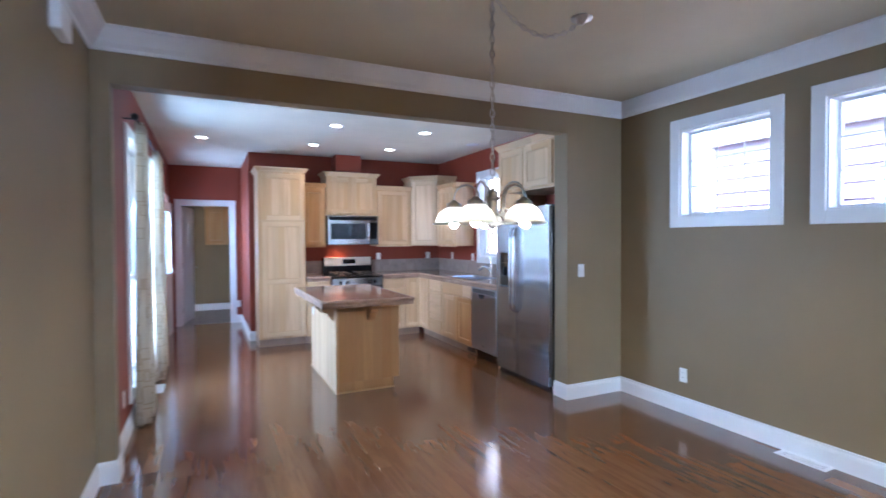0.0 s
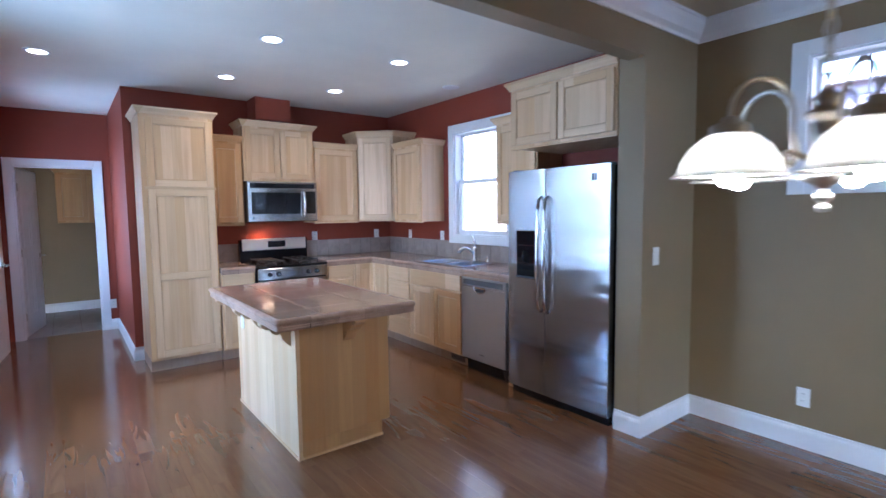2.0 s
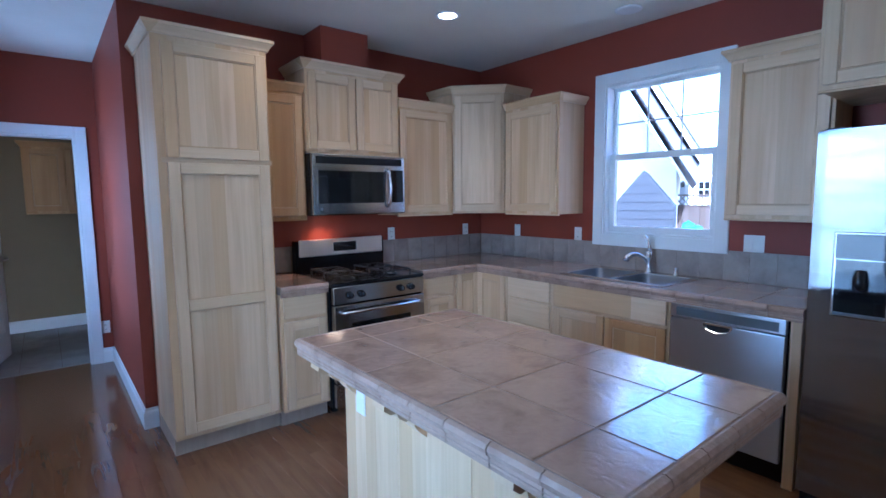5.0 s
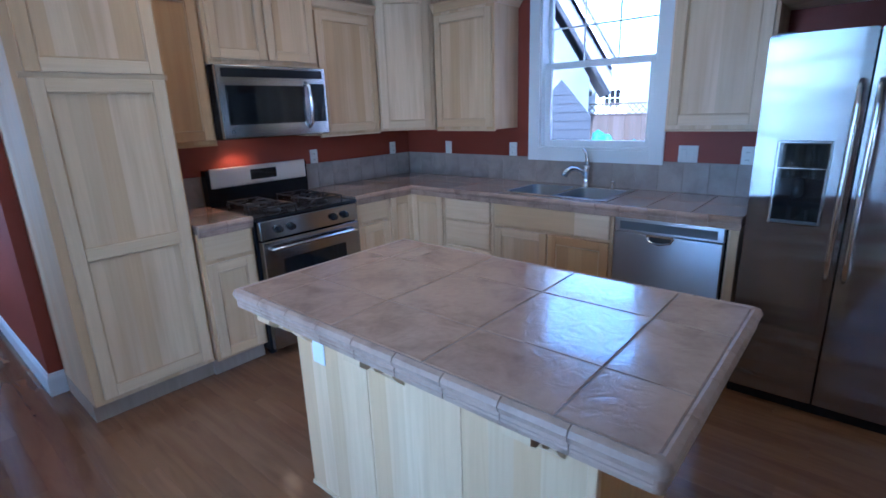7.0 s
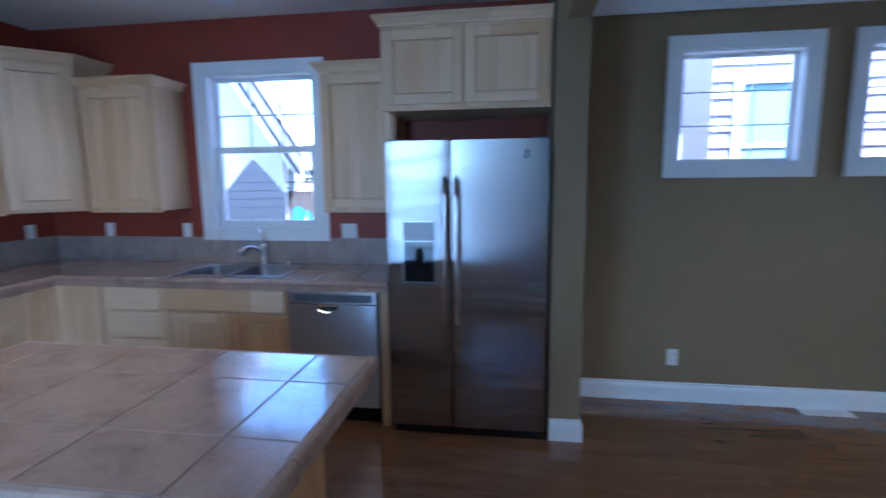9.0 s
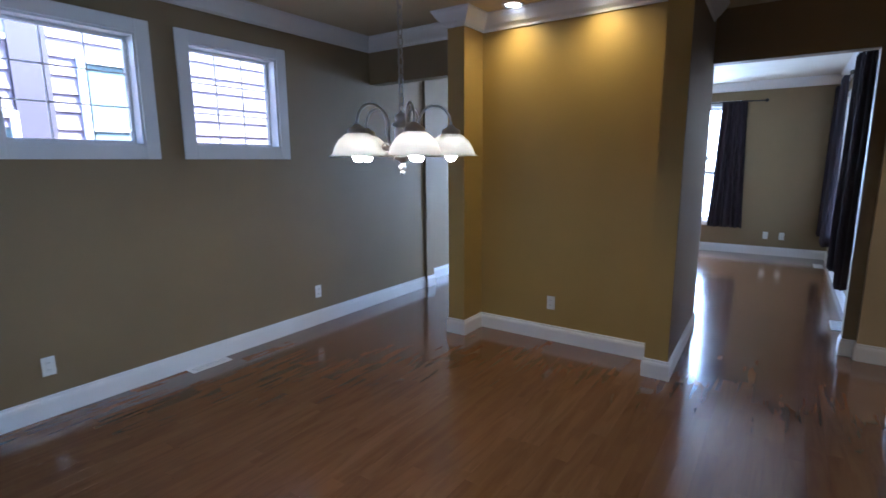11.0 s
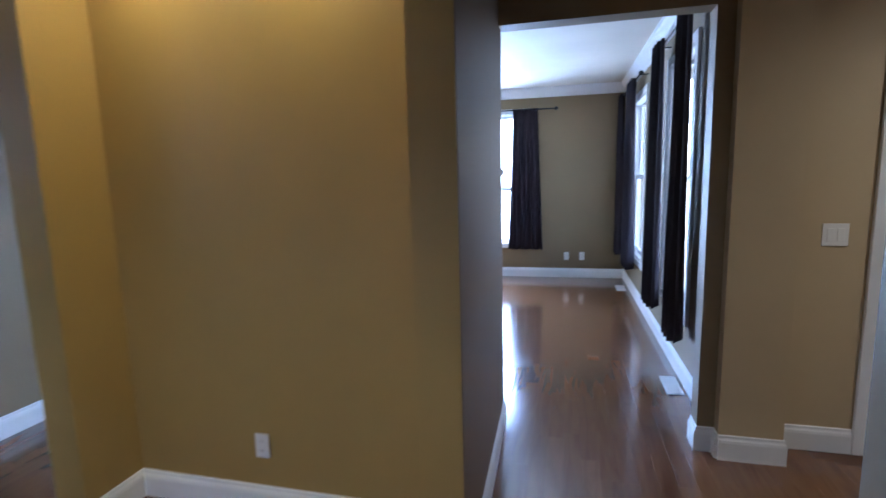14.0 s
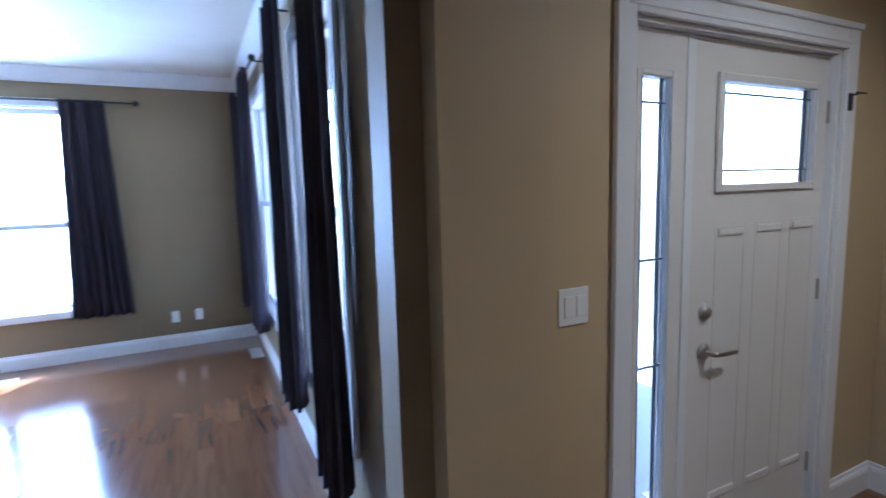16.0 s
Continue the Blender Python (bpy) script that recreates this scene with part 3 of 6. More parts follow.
# turn 180: local x toward -x, local y toward -y
window("window_6", (3.06, -LL), 180, 1.70, 0.50, 2.36, kind="double", label="wide bright double window with white casing", m=LIV, casew=0.07)
window("window_7", (-0.66, 5.50), 90, 1.90, 0.30, 2.25, kind="double", label="tall bright patio window behind sheer curtains")


def vent(at, turn, l=0.31, w=0.11):
    v = thing("floor_vent", (at[0], at[1], 0), turn, "white slotted metal floor register", "floor vent", "floor registers")
    bm = bmesh.new()
    t = 0.016
    for b in ((-l / 2, l / 2, -w / 2, -w / 2 + t), (-l / 2, l / 2, w / 2 - t, w / 2), (-l / 2, -l / 2 + t, -w / 2 + t, w / 2 - t), (l / 2 - t, l / 2, -w / 2 + t, w / 2 - t)):
        bx(bm, b[0], b[1], b[2], b[3], 0.0005, 0.006, 0.001, 1)
    part("frame", bm, M_TRIM, v)
    part("grille_back", box(-l / 2 + t, l / 2 - t, -w / 2 + t, w / 2 - t, 0.0005, 0.0015), M_SLOT, v)
    n = 16
    for i in range(n):
        x = -l / 2 + t + (l - 2 * t) * (i + 0.5) / n
        part("slat", box(x - 0.0055, x + 0.0055, -w / 2 + t, w / 2 - t, 0.0015, 0.005), M_TRIM, v)
    return v


for at, turn in (((3.365, 2.90), 90), ((-0.60, -0.83), 90), ((-0.56, -3.93), 90), ((-0.56, 6.57), 90), ((1.5, -4.25), 0), ((-1.55, -0.02), 0)):
    vent(at, turn)

# ---- kitchen: cabinets ----


def shaker(parent, x0, x1, z0, z1, y=-0.02, rail=0.055, name="door", label="flat panel hickory door", mid=None):
    """A frame-and-panel door on the plane y, its face toward -y."""
    t = 0.02
    d = part(name, box(x0 + rail - 0.004, x1 - rail + 0.004, y + 0.012, y + 0.019, z0 + rail - 0.004, z1 - rail + 0.004), M_WOOD, parent, label)
    for a, b in ((x0, x0 + rail), (x1 - rail, x1)):
        part("stile", box(a, b, y, y + t, z0, z1, 0.003, 1), M_FRAME, d)
    zs = [z0, z1 - rail] if mid is None else [z0, mid - rail / 2, z1 - rail]
    for z in zs:
        part("rail", box(x0 + rail, x1 - rail, y + 0.0006, y + t, z, z + rail, 0.003, 1), M_RAIL, d)
    spans = [(z0 + rail, z1 - rail)] if mid is None else [(z0 + rail, mid - rail / 2), (mid + rail / 2, z1 - rail)]
    for a, b in spans:
        w = 0.008
        i0, i1 = x0 + rail, x1 - rail
        for q in ((i0, i0 + w, a, b), (i1 - w, i1, a, b), (i0 + w, i1 - w, a, a + w), (i0 + w, i1 - w, b - w, b)):
            part("bead", box(q[0], q[1], y + 0.004, y + 0.0125, q[2], q[3], 0.0035, 1), M_BEAD, d)
    return d


def drawer(parent, x0, x1, z0, z1, y=-0.02):
    return part("drawer_front", box(x0, x1, y, y + 0.02, z0, z1, 0.005, 2), M_RAIL, parent, "slab hickory drawer front")


CAP = [(0, 0), (0.010, 0), (0.014, 0.012), (0.034, 0.040), (0.040, 0.044), (0.040, 0.060), (0, 0.060)]


def cap_moulding(parent, w, depth, z, left=True, right=True):
    path = []
    if right:
        path.append((w, depth, z))
    path += [(w, 0, z), (0, 0, z)]
    if left:
        path.append((0, depth, z))
    # room on the left of this way, so run it backwards
    prof = CAP
    bm = sweep(bmesh.new(), prof, [(p[0], p[1], p[2]) for p in path[::-1]])
    return part("crown", bm, M_RAIL, parent, "small hickory crown moulding")


def upper(at, turn, w, depth, z0, z1, doors=1, label="pale hickory wall cabinet", left=True, right=True):
    """A wall cabinet; origin at its front lower corner at z0, x to the right as one faces it."""
    c = thing("wall_cabinet", (at[0], at[1], z0), turn, label, "cabinet", "wall cabinets")
    h = z1 - z0
    part("body", box(0.001, w - 0.001, 0.0, depth, 0.0, h, 0.002, 1), M_WOOD, c)
    part("light_rail", box(0.001, w - 0.001, -0.004, 0.02, -0.012, 0.0, 0.002, 1), M_RAIL, c)
    g = 0.018
    dw = (w - 2 * g - (doors - 1) * 0.012) / doors
    for i in range(doors):
        x = g + i * (dw + 0.012)
        shaker(c, x, x + dw, 0.022, h - 0.045)
    cap_moulding(c, w, depth, h - 0.022, left, right)
    return c




def heartwood(ob):
    """Darker golden heartwood on every board of a cabinet or door."""
    for o in [ob] + list(ob.children_recursive):
        if o.type == "MESH" and o.data.materials:
            if o.data.materials[0] == M_WOOD:
                o.data.materials[0] = M_HEART
            elif o.data.materials[0] in (M_FRAME, M_RAIL):
                o.data.materials[0] = M_HEARTF


YB = 8.60
XE = 3.43
UD = 0.315
narrow = upper((1.13, YB - UD), 0, 0.33, UD, 1.345, 2.225, 1, left=False, right=False, label="narrow hickory wall cabinet beside the pantry")
upper((1.462, YB - UD - 0.03), 0, 0.766, UD + 0.03, 1.812, 2.395, 2, label="two door hickory cabinet above the microwave")
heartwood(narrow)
upper((2.230, YB - UD), 0, 0.57, UD, 1.345, 2.225, 1, left=False, right=False, label="hickory wall cabinet beside the corner cabinet")
upper((XE - UD, 7.955), -90, 0.565, UD, 1.345, 2.225, 1, left=False, label="hickory wall cabinet beside the kitchen window")
upper((XE - UD, 6.19), -90, 0.50, UD, 1.345, 2.255, 1, right=False, label="hickory wall cabinet between window and fridge")
upper((2.80, 5.69), -90, 0.955, 0.62, 1.945, 2.415, 2, right=False, label="two door hickory cabinet above the fridge")
# corner cabinet with a door across the corner
cc = thing("corner_cabinet", (XE, YB, 1.345), 0, "tall hickory corner wall cabinet with an angled door", "cabinet", "wall cabinets")
K = 0.625
foot = [(0, 0), (-K, 0), (-K, -UD), (-UD, -K), (0, -K)]
bm = bmesh.new()
hh = 1.04
lo_ = [bm.verts.new((x, y, 0)) for x, y in foot]
hi_ = [bm.verts.new((x, y, hh)) for x, y in foot]
bm.faces.new(lo_)
bm.faces.new(hi_)
for i in range(5):
    bm.faces.new((lo_[i], lo_[(i + 1) % 5], hi_[(i + 1) % 5], hi_[i]))
part("body", bm, M_WOOD, cc)
bm = sweep(bmesh.new(), CAP, [(p[0], p[1], hh - 0.022) for p in [(-K, 0), (-K, -UD), (-UD, -K), (0, -K)]])
part("crown", bm, M_RAIL, cc, "small hickory crown moulding")
dl = math.hypot(K - UD, K - UD)
hold = new("door_face")
hold.parent = cc
hold.location = (-K, -UD, 0)
hold.rotation_euler = (0, 0, radians(-45))
shaker(hold, 0.02, dl - 0.02, 0.022, hh - 0.045)
# put the angled door straight under the cabinet
for o in list(hold.children_recursive):
    o.data.transform(pose(-K, -UD, 0, 0, 0, -45))
for o in list(hold.children):
    o.parent = cc
bpy.data.objects.remove(hold)
# small red box above the hood cabinet
tagged(finish("duct_chase", box(1.62, 2.00, 8.31, 8.60, 2.46, 2.699), M_RED), "boxed duct painted brick red above the cabinet", "duct")

# pantry
pw = 0.615
pn = thing("pantry_cabinet", (0.51, 8.03, 0), 0, "tall pale hickory pantry cabinet with three panels", "cabinet")
part("body", box(0.001, pw - 0.001, 0, 0.57, 0.105, 2.38, 0.002, 1), M_WOOD, pn)
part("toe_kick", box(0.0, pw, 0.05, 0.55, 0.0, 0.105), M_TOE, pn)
shaker(pn, 0.045, pw - 0.015, 1.715, 2.335, rail=0.06)
shaker(pn, 0.045, pw - 0.015, 0.135, 1.690, rail=0.06, mid=0.885)
part("face_rail", box(0.02, pw + 0.006, -0.008, 0.0, 1.688, 1.716, 0.002, 1), M_RAIL, pn)
cap_moulding(pn, pw, 0.57, 2.365)

# base cabinets
CT = 0.93
BT = CT - 0.05


def base(at, turn, w, fronts, depth=0.58, label="pale hickory base cabinet", top=BT):
    c = thing("base_cabinet", (at[0], at[1], 0), turn, label, "cabinet", "base cabinets")
    part("body", box(0.001, w - 0.001, 0, depth, 0.105, top, 0.002, 1), M_FRAME, c)
    if top < BT:
        part("face_frame", box(0.001, w - 0.001, 0, 0.022, top, BT), M_FRAME, c)
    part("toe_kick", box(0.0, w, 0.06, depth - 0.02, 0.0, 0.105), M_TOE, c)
    for f in fronts:
        if f[0] == "door":
            shaker(c, f[1], f[2], f[3], f[4])
        else:
            drawer(c, f[1], f[2], f[3], f[4])
    return c


FY = YB - 0.60
FX = XE - 0.60
base((1.130, FY), 0, 0.325, [("drawer", 0.02, 0.305, 0.725, 0.862), ("door", 0.02, 0.305, 0.125, 0.70)], label="hickory base cabinet between pantry and range")
base((2.230, FY), 0, 0.335, [("drawer", 0.015, 0.32, 0.725, 0.862), ("door", 0.015, 0.32, 0.125, 0.70)], label="hickory base cabinet with one drawer beside the range")
base((2.567, FY), 0, 0.262, [("door", 0.015, 0.255, 0.125, 0.862)], 0.57, label="hickory corner base cabinet door")
base((FX, FY - 0.001), -90, 0.345, [("door", 0.015, 0.33, 0.125, 0.862)], label="hickory base cabinet at the inside corner")
base((FX, 7.653), -90, 0.447, [("drawer", 0.02, 0.427, 0.715, 0.862), ("drawer", 0.02, 0.427, 0.520, 0.70), ("drawer", 0.02, 0.427, 0.325, 0.505), ("drawer", 0.02, 0.427, 0.125, 0.31)], label="hickory base cabinet with four drawers")
sink_base = base((FX, 7.204), -90, 0.862, [("drawer", 0.02, 0.842, 0.715, 0.862), ("door", 0.02, 0.424, 0.125, 0.695), ("door", 0.438, 0.842, 0.125, 0.695)], label="hickory sink base with a false drawer", top=0.70)
heartwood([o for o in sink_base.children if o.name.startswith("door")][-1])
ep = thing("end_panel", (FX, 5.742, 0), -90, "hickory filler panel beside the dishwasher", "panel")
part("board", box(0, 0.05, -0.01, 0.58, 0.0, BT, 0.003, 1), M_FRAME, ep)

tv = thing("toe_vent", (FX + 0.052, 6.60, 0.012), -90, "dark slotted heating vent in the toe kick", "vent")
part("frame", box(0.0, 0.24, 0.0, 0.008, 0.0, 0.078, 0.002, 1), M_TOE, tv)
for i in range(11):
    part("slat", box(0.014 + i * 0.0195, 0.026 + i * 0.0195, -0.002, 0.0, 0.012, 0.066), M_SLOT, tv)

# worktop
EDGE = [(0, -0.012), (0.016, -0.012), (0.018, 0.000), (0.016, 0.004), (0.018, 0.010), (0.016, 0.018), (0.024, 0.024), (0.028, 0.038), (0.022, 0.050), (0.008, 0.056), (0, 0.052)]
wt = thing("worktop", (0, 0, BT), 0, "slate look tiled worktop with rounded edge tiles", "worktop")
CX0 = FX - 0.012
CY0 = FY - 0.012
SINK = (2.885, 3.375, 6.42, 7.19)
for b in ((1.130, 1.452, CY0, YB), (2.228, XE, CY0, YB), (CX0, XE, SINK[3] - 0.03, CY0), (CX0, XE, 5.685, SINK[2] + 0.03), (CX0, SINK[0] + 0.03, SINK[2] + 0.03, SINK[3] - 0.03), (SINK[1] - 0.03, XE, SINK[2] + 0.03, SINK[3] - 0.03)):
    part("substrate", box(b[0], b[1], b[2], b[3], 0.0, 0.0478), M_GROUT, wt)


def flat_tile(x0, x1, y0, y1, z0, z1, c=0.003):
    return [(x0, y0, z0), (x1, y0, z0), (x1, y1, z0), (x0, y1, z0), (x0, y0, z1 - c), (x1, y0, z1 - c), (x1, y1, z1 - c), (x0, y1, z1 - c),
            (x0 + c, y0 + c, z1), (x1 - c, y0 + c, z1), (x1 - c, y1 - c, z1), (x0 + c, y1 - c, z1)]


TF = [(0, 1, 5, 4), (1, 2, 6, 5), (2, 3, 7, 6), (3, 0, 4, 7), (4, 5, 9, 8), (5, 6, 10, 9), (6, 7, 11, 10), (7, 4, 8, 11), (8, 9, 10, 11)]


def tile(parent, x0, x1, y0, y1, z0, z1, material, name="tile"):
    me = bpy.data.meshes.new(name)
    cx, cy = (x0 + x1) / 2, (y0 + y1) / 2
    me.from_pydata(flat_tile(x0 - cx, x1 - cx, y0 - cy, y1 - cy, z0, z1), [], TF)
    me.materials.append(material)
    ob = new(name, me)
    ob.location = (cx, cy, 0)
    ob.parent = parent
    return ob


def cuts(a, b, n):
    return [(a + (b - a) * i / n, a + (b - a) * (i + 1) / n) for i in range(n)]


G = 0.0022
IX = CX0 + 0.0
for a, b in cuts(1.130, 1.452, 1):
    for c, d in ((CY0, CY0 + 0.31), (CY0 + 0.31, YB)):
        tile(wt, a + G, b - G, c + G, d - G, 0.040, 0.050, M_TILE)
for a, b in cuts(2.228, XE, 4):
    for c, d in ((CY0, CY0 + 0.31), (CY0 + 0.31, YB)):
        tile(wt, a + G, b - G, c + G, d - G, 0.040, 0.050, M_TILE)
for lo2, hi2, n in ((5.685, 6.42, 3), (7.19, CY0, 2)):
    for c, d in cuts(lo2, hi2, n):
        for a, b in ((IX, IX + 0.31), (IX + 0.31, XE)):
            tile(wt, a + G, b - G, c + G, d - G, 0.040, 0.050, M_TILE)
for c, d in cuts(6.42, 7.19, 3):
    tile(wt, IX + G, SINK[0] + 0.008, c + G, d - G, 0.040, 0.050, M_TILE)
    tile(wt, SINK[1] - 0.008, XE - G, c + G, d - G, 0.040, 0.050, M_TILE)


def edge_tiles(parent, p, q, n, z=-0.004):
    """Rounded edge tiles from p to q, facing the right of the way."""
    for i in range(n):
        a = Vector(p).lerp(Vector(q), i / n)
        b = Vector(p).lerp(Vector(q), (i + 1) / n)
        d = (b - a).normalized() * 0.0015
        bm = sweep(bmesh.new(), EDGE, [(*(a + d), z), (*(b - d), z)])
        part("edge_tile", bm, M_EDGE, parent)


edge_tiles(wt, (CX0, CY0), (CX0, 5.685), 15)
edge_tiles(wt, (2.228, CY0), (CX0 - 0.026, CY0), 4)
edge_tiles(wt, (1.130, CY0), (1.452, CY0), 2)

# backsplash tiles
sp = thing("backsplash", (0, 0, CT), 0, "row of grey slate look backsplash tiles", "backsplash")
for y0, y1 in cuts(5.69, YB - 0.012, 19):
    part("tile", box(XE - 0.010, XE - 0.001, y0 + 0.0015, y1 - 0.0015, 0.002, 0.195, 0.002, 1), M_SPLASH, sp)
for x0, x1 in cuts(2.232, XE - 0.011, 8) + cuts(1.13, 1.452, 2):
    part("tile", box(x0 + 0.0015, x1 - 0.0015, YB - 0.010, YB - 0.001, 0.002, 0.195, 0.002, 1), M_SPLASH, sp)
part("grout", box(XE - 0.006, XE, 5.69, YB, 0.0, 0.195), M_GROUT, sp)
part("grout", box(1.13, XE - 0.006, YB - 0.006, YB, 0.0, 0.195), M_GROUT, sp)

# sink
M_SINK = mat("satin_sink_steel", (0.68, 0.69, 0.71), 0.22, 1.0)
# steel much darker than the rim: shade inside the bowls put into the colour
M_BOWL_SHADE = mat("shaded_bowl_steel", (0.30, 0.33, 0.38), 0.28, 1.0)
sk = thing("kitchen_sink", (0, 0, CT), 0, "stainless steel double bowl drop in sink", "sink")


def rrect(x0, x1, y0, y1, r, n=5):
    pts = []
    for cx, cy, a in ((x1 - r, y1 - r, 0), (x0 + r, y1 - r, 90), (x0 + r, y0 + r, 180), (x1 - r, y0 + r, 270)):
        for k in range(n + 1):
            t = radians(a + 90 * k / n)
            pts.append((cx + r * math.cos(t), cy + r * math.sin(t)))
    return pts


ym = (SINK[2] + SINK[3]) / 2
bm = bmesh.new()
for b in ((SINK[0], SINK[0] + 0.035, SINK[2], SINK[3]), (SINK[1] - 0.06, SINK[1], SINK[2], SINK[3]), (SINK[0] + 0.035, SINK[1] - 0.06, SINK[2], SINK[2] + 0.03), (SINK[0] + 0.035, SINK[1] - 0.06, SINK[3] - 0.03, SINK[3]), (SINK[0] + 0.035, SINK[1] - 0.06, ym - 0.02, ym + 0.02)):
    bx(bm, b[0], b[1], b[2], b[3], 0.0015, 0.007, 0.0025, 2)
part("rim", bm, M_SINK, sk)
for a, b in ((SINK[2] + 0.03, ym - 0.02), (ym + 0.02, SINK[3] - 0.03)):
    bm = bmesh.new()
    x0, x1 = SINK[0] + 0.035, SINK[1] - 0.06
    rings = []
    for ins, z, r in ((-0.004, 0.004, 0.05), (0.004, -0.01, 0.05), (0.012, -0.14, 0.05), (0.035, -0.165, 0.06)):
        rings.append([bm.verts.new((x, y, z)) for x, y in rrect(x0 + ins, x1 - ins, a + ins, b - ins, r)])
    for A, B in zip(rings, rings[1:]):
        for k in range(len(A)):
            bm.faces.new((A[k], A[(k + 1) % len(A)], B[(k + 1) % len(A)], B[k]))
    bm.faces.new(rings[-1])
    bowl = part("bowl", bm, M_BOWL_SHADE, sk, smooth=True)
    part("drain", lathe(bmesh.new(), [(0.0, -0.163), (0.035, -0.163), (0.042, -0.161), (0.044, -0.1645)], ((x0 + x1) / 2, (a + b) / 2, 0)), M_CHROME, bowl)
fc = thing("faucet", (3.345, 6.765, CT + 0.007), 0, "brushed nickel single lever pull out faucet", "faucet")
part("base", lathe(bmesh.new(), [(0.0, 0), (0.030, 0), (0.030, 0.006), (0.020, 0.014), (0.018, 0.06), (0.021, 0.10), (0.024, 0.125), (0.020, 0.15), (0.0, 0.155)]), M_CHROME, fc, smooth=True)
part("spout", tube(bmesh.new(), [(0, 0, 0.055), (-0.025, 0.022, 0.105), (-0.06, 0.052, 0.130), (-0.095, 0.080, 0.128), (-0.120, 0.100, 0.108), (-0.128, 0.106, 0.082)], [0.016, 0.015, 0.015, 0.019, 0.023, 0.021], 12), M_CHROME, fc, smooth=True)
part("lever", tube(bmesh.new(), [(0, 0, 0.145), (0.002, -0.002, 0.19), (-0.006, 0.006, 0.235), (-0.028, 0.024, 0.268)], [0.018, 0.014, 0.010, 0.006], 10), M_CHROME, fc, smooth=True)
sd = thing("soap_dispenser", (3.345, 6.57, CT + 0.007), 0, "small chrome air gap cap beside the faucet", "sink fitting")
part("cap", lathe(bmesh.new(), [(0.0, 0), (0.022, 0), (0.022, 0.004), (0.016, 0.008), (0.016, 0.045), (0.013, 0.052), (0.0, 0.053)]), M_CHROME, sd, smooth=True)

# dishwasher
dw = thing("dishwasher", (FX, 6.338, 0), -90, "stainless steel dishwasher with a pocket handle", "dishwasher")
part("body", box(0.004, 0.592, 0.0, 0.57, 0.10, BT - 0.005), M_BLACK, dw)
bm = bmesh.new()
bx(bm, 0.012, 0.585, -0.035, 0.0, 0.125, 0.785, 0.006, 2)
dd = part("door", bm, M_DWASH, dw)
part("control_panel", box(0.012, 0.585, -0.033, 0.0, 0.790, 0.868, 0.004, 2), M_DWASH, dw, "brushed control strip")
part("display", box(0.045, 0.555, -0.0345, -0.033, 0.803, 0.850), M_GREY, dw)
bm = bmesh.new()
bx(bm, 0.20, 0.345, -0.046, -0.035, 0.775, 0.792, 0.004, 2)
tube(bm, [(0.20, -0.040, 0.782), (0.215, -0.044, 0.752), (0.27, -0.046, 0.737), (0.33, -0.044, 0.752), (0.345, -0.040, 0.782)], 0.006, 8)
part("handle", bm, M_CHROME, dd, "chrome cup handle")
part("cup", box(0.215, 0.33, -0.0365, -0.034, 0.745, 0.777), M_SLOT, dd)
part("badge", box(0.255, 0.315, -0.0362, -0.034, 0.185, 0.192), M_GREY, dd)
part("toe_kick", box(0.01, 0.588, 0.04, 0.06, 0.0, 0.10), M_BLACK, dw)

# range
st = thing("gas_range", (1.457, 7.955, 0), 0, "stainless and black gas range with four burners", "range")
W = 0.766
part("body", box(0.003, W - 0.003, 0.03, 0.63, 0.05, 0.895), M_BLACK, st)
part("cooktop", box(0.0, W, -0.012, 0.575, 0.893, 0.917, 0.008, 2), M_BLACK, st, "glossy black cooktop")
bm = box(0.012, W - 0.012, -0.02, 0.02, 0.775, 0.892, 0.004, 1)
cp = part("control_panel", bm, M_STEEL, st)
for kx in (0.13, 0.22, 0.545, 0.635):
    part("knob", lathe(bmesh.new(), [(0.0, -0.056), (0.017, -0.055), (0.020, -0.045), (0.022, -0.025), (0.026, -0.021), (0.0, -0.020)], (kx, 0, 0.832), 16, "y"), M_BLACK, cp, "black control knob", smooth=True)
od = part("oven_door", box(0.012, W - 0.012, -0.028, 0.02, 0.235, 0.768, 0.006, 2), M_STEEL, st)
part("oven_window", box(0.14, W - 0.14, -0.030, -0.027, 0.37, 0.64, 0.001, 1), M_DKGLASS, od)
bm = bmesh.new()
tube(bm, [(0.06, -0.028, 0.715), (0.065, -0.06, 0.72), (0.10, -0.068, 0.722), (W - 0.10, -0.068, 0.722), (W - 0.065, -0.06, 0.72), (W - 0.06, -0.028, 0.715)], 0.011, 10)
part("handle", bm, M_CHROME, od, "polished tubular oven handle", smooth=True)
part("drawer", box(0.012, W - 0.012, -0.024, 0.02, 0.06, 0.225, 0.005, 2), M_STEEL, st)
bg = part("backguard", box(0.0, W, 0.555, 0.632, 0.915, 1.165, 0.006, 2), M_BLACK, st)
bm = bmesh.new()
bx(bm, 0.02, W - 0.02, 0.540, 0.556, 1.045, 1.175, 0.008, 2)
part("console", bm, M_CHAMP, bg)
part("clock_display", box(0.30, 0.50, 0.5385, 0.541, 1.075, 1.145, 0.001, 1), M_DKGLASS, bg)
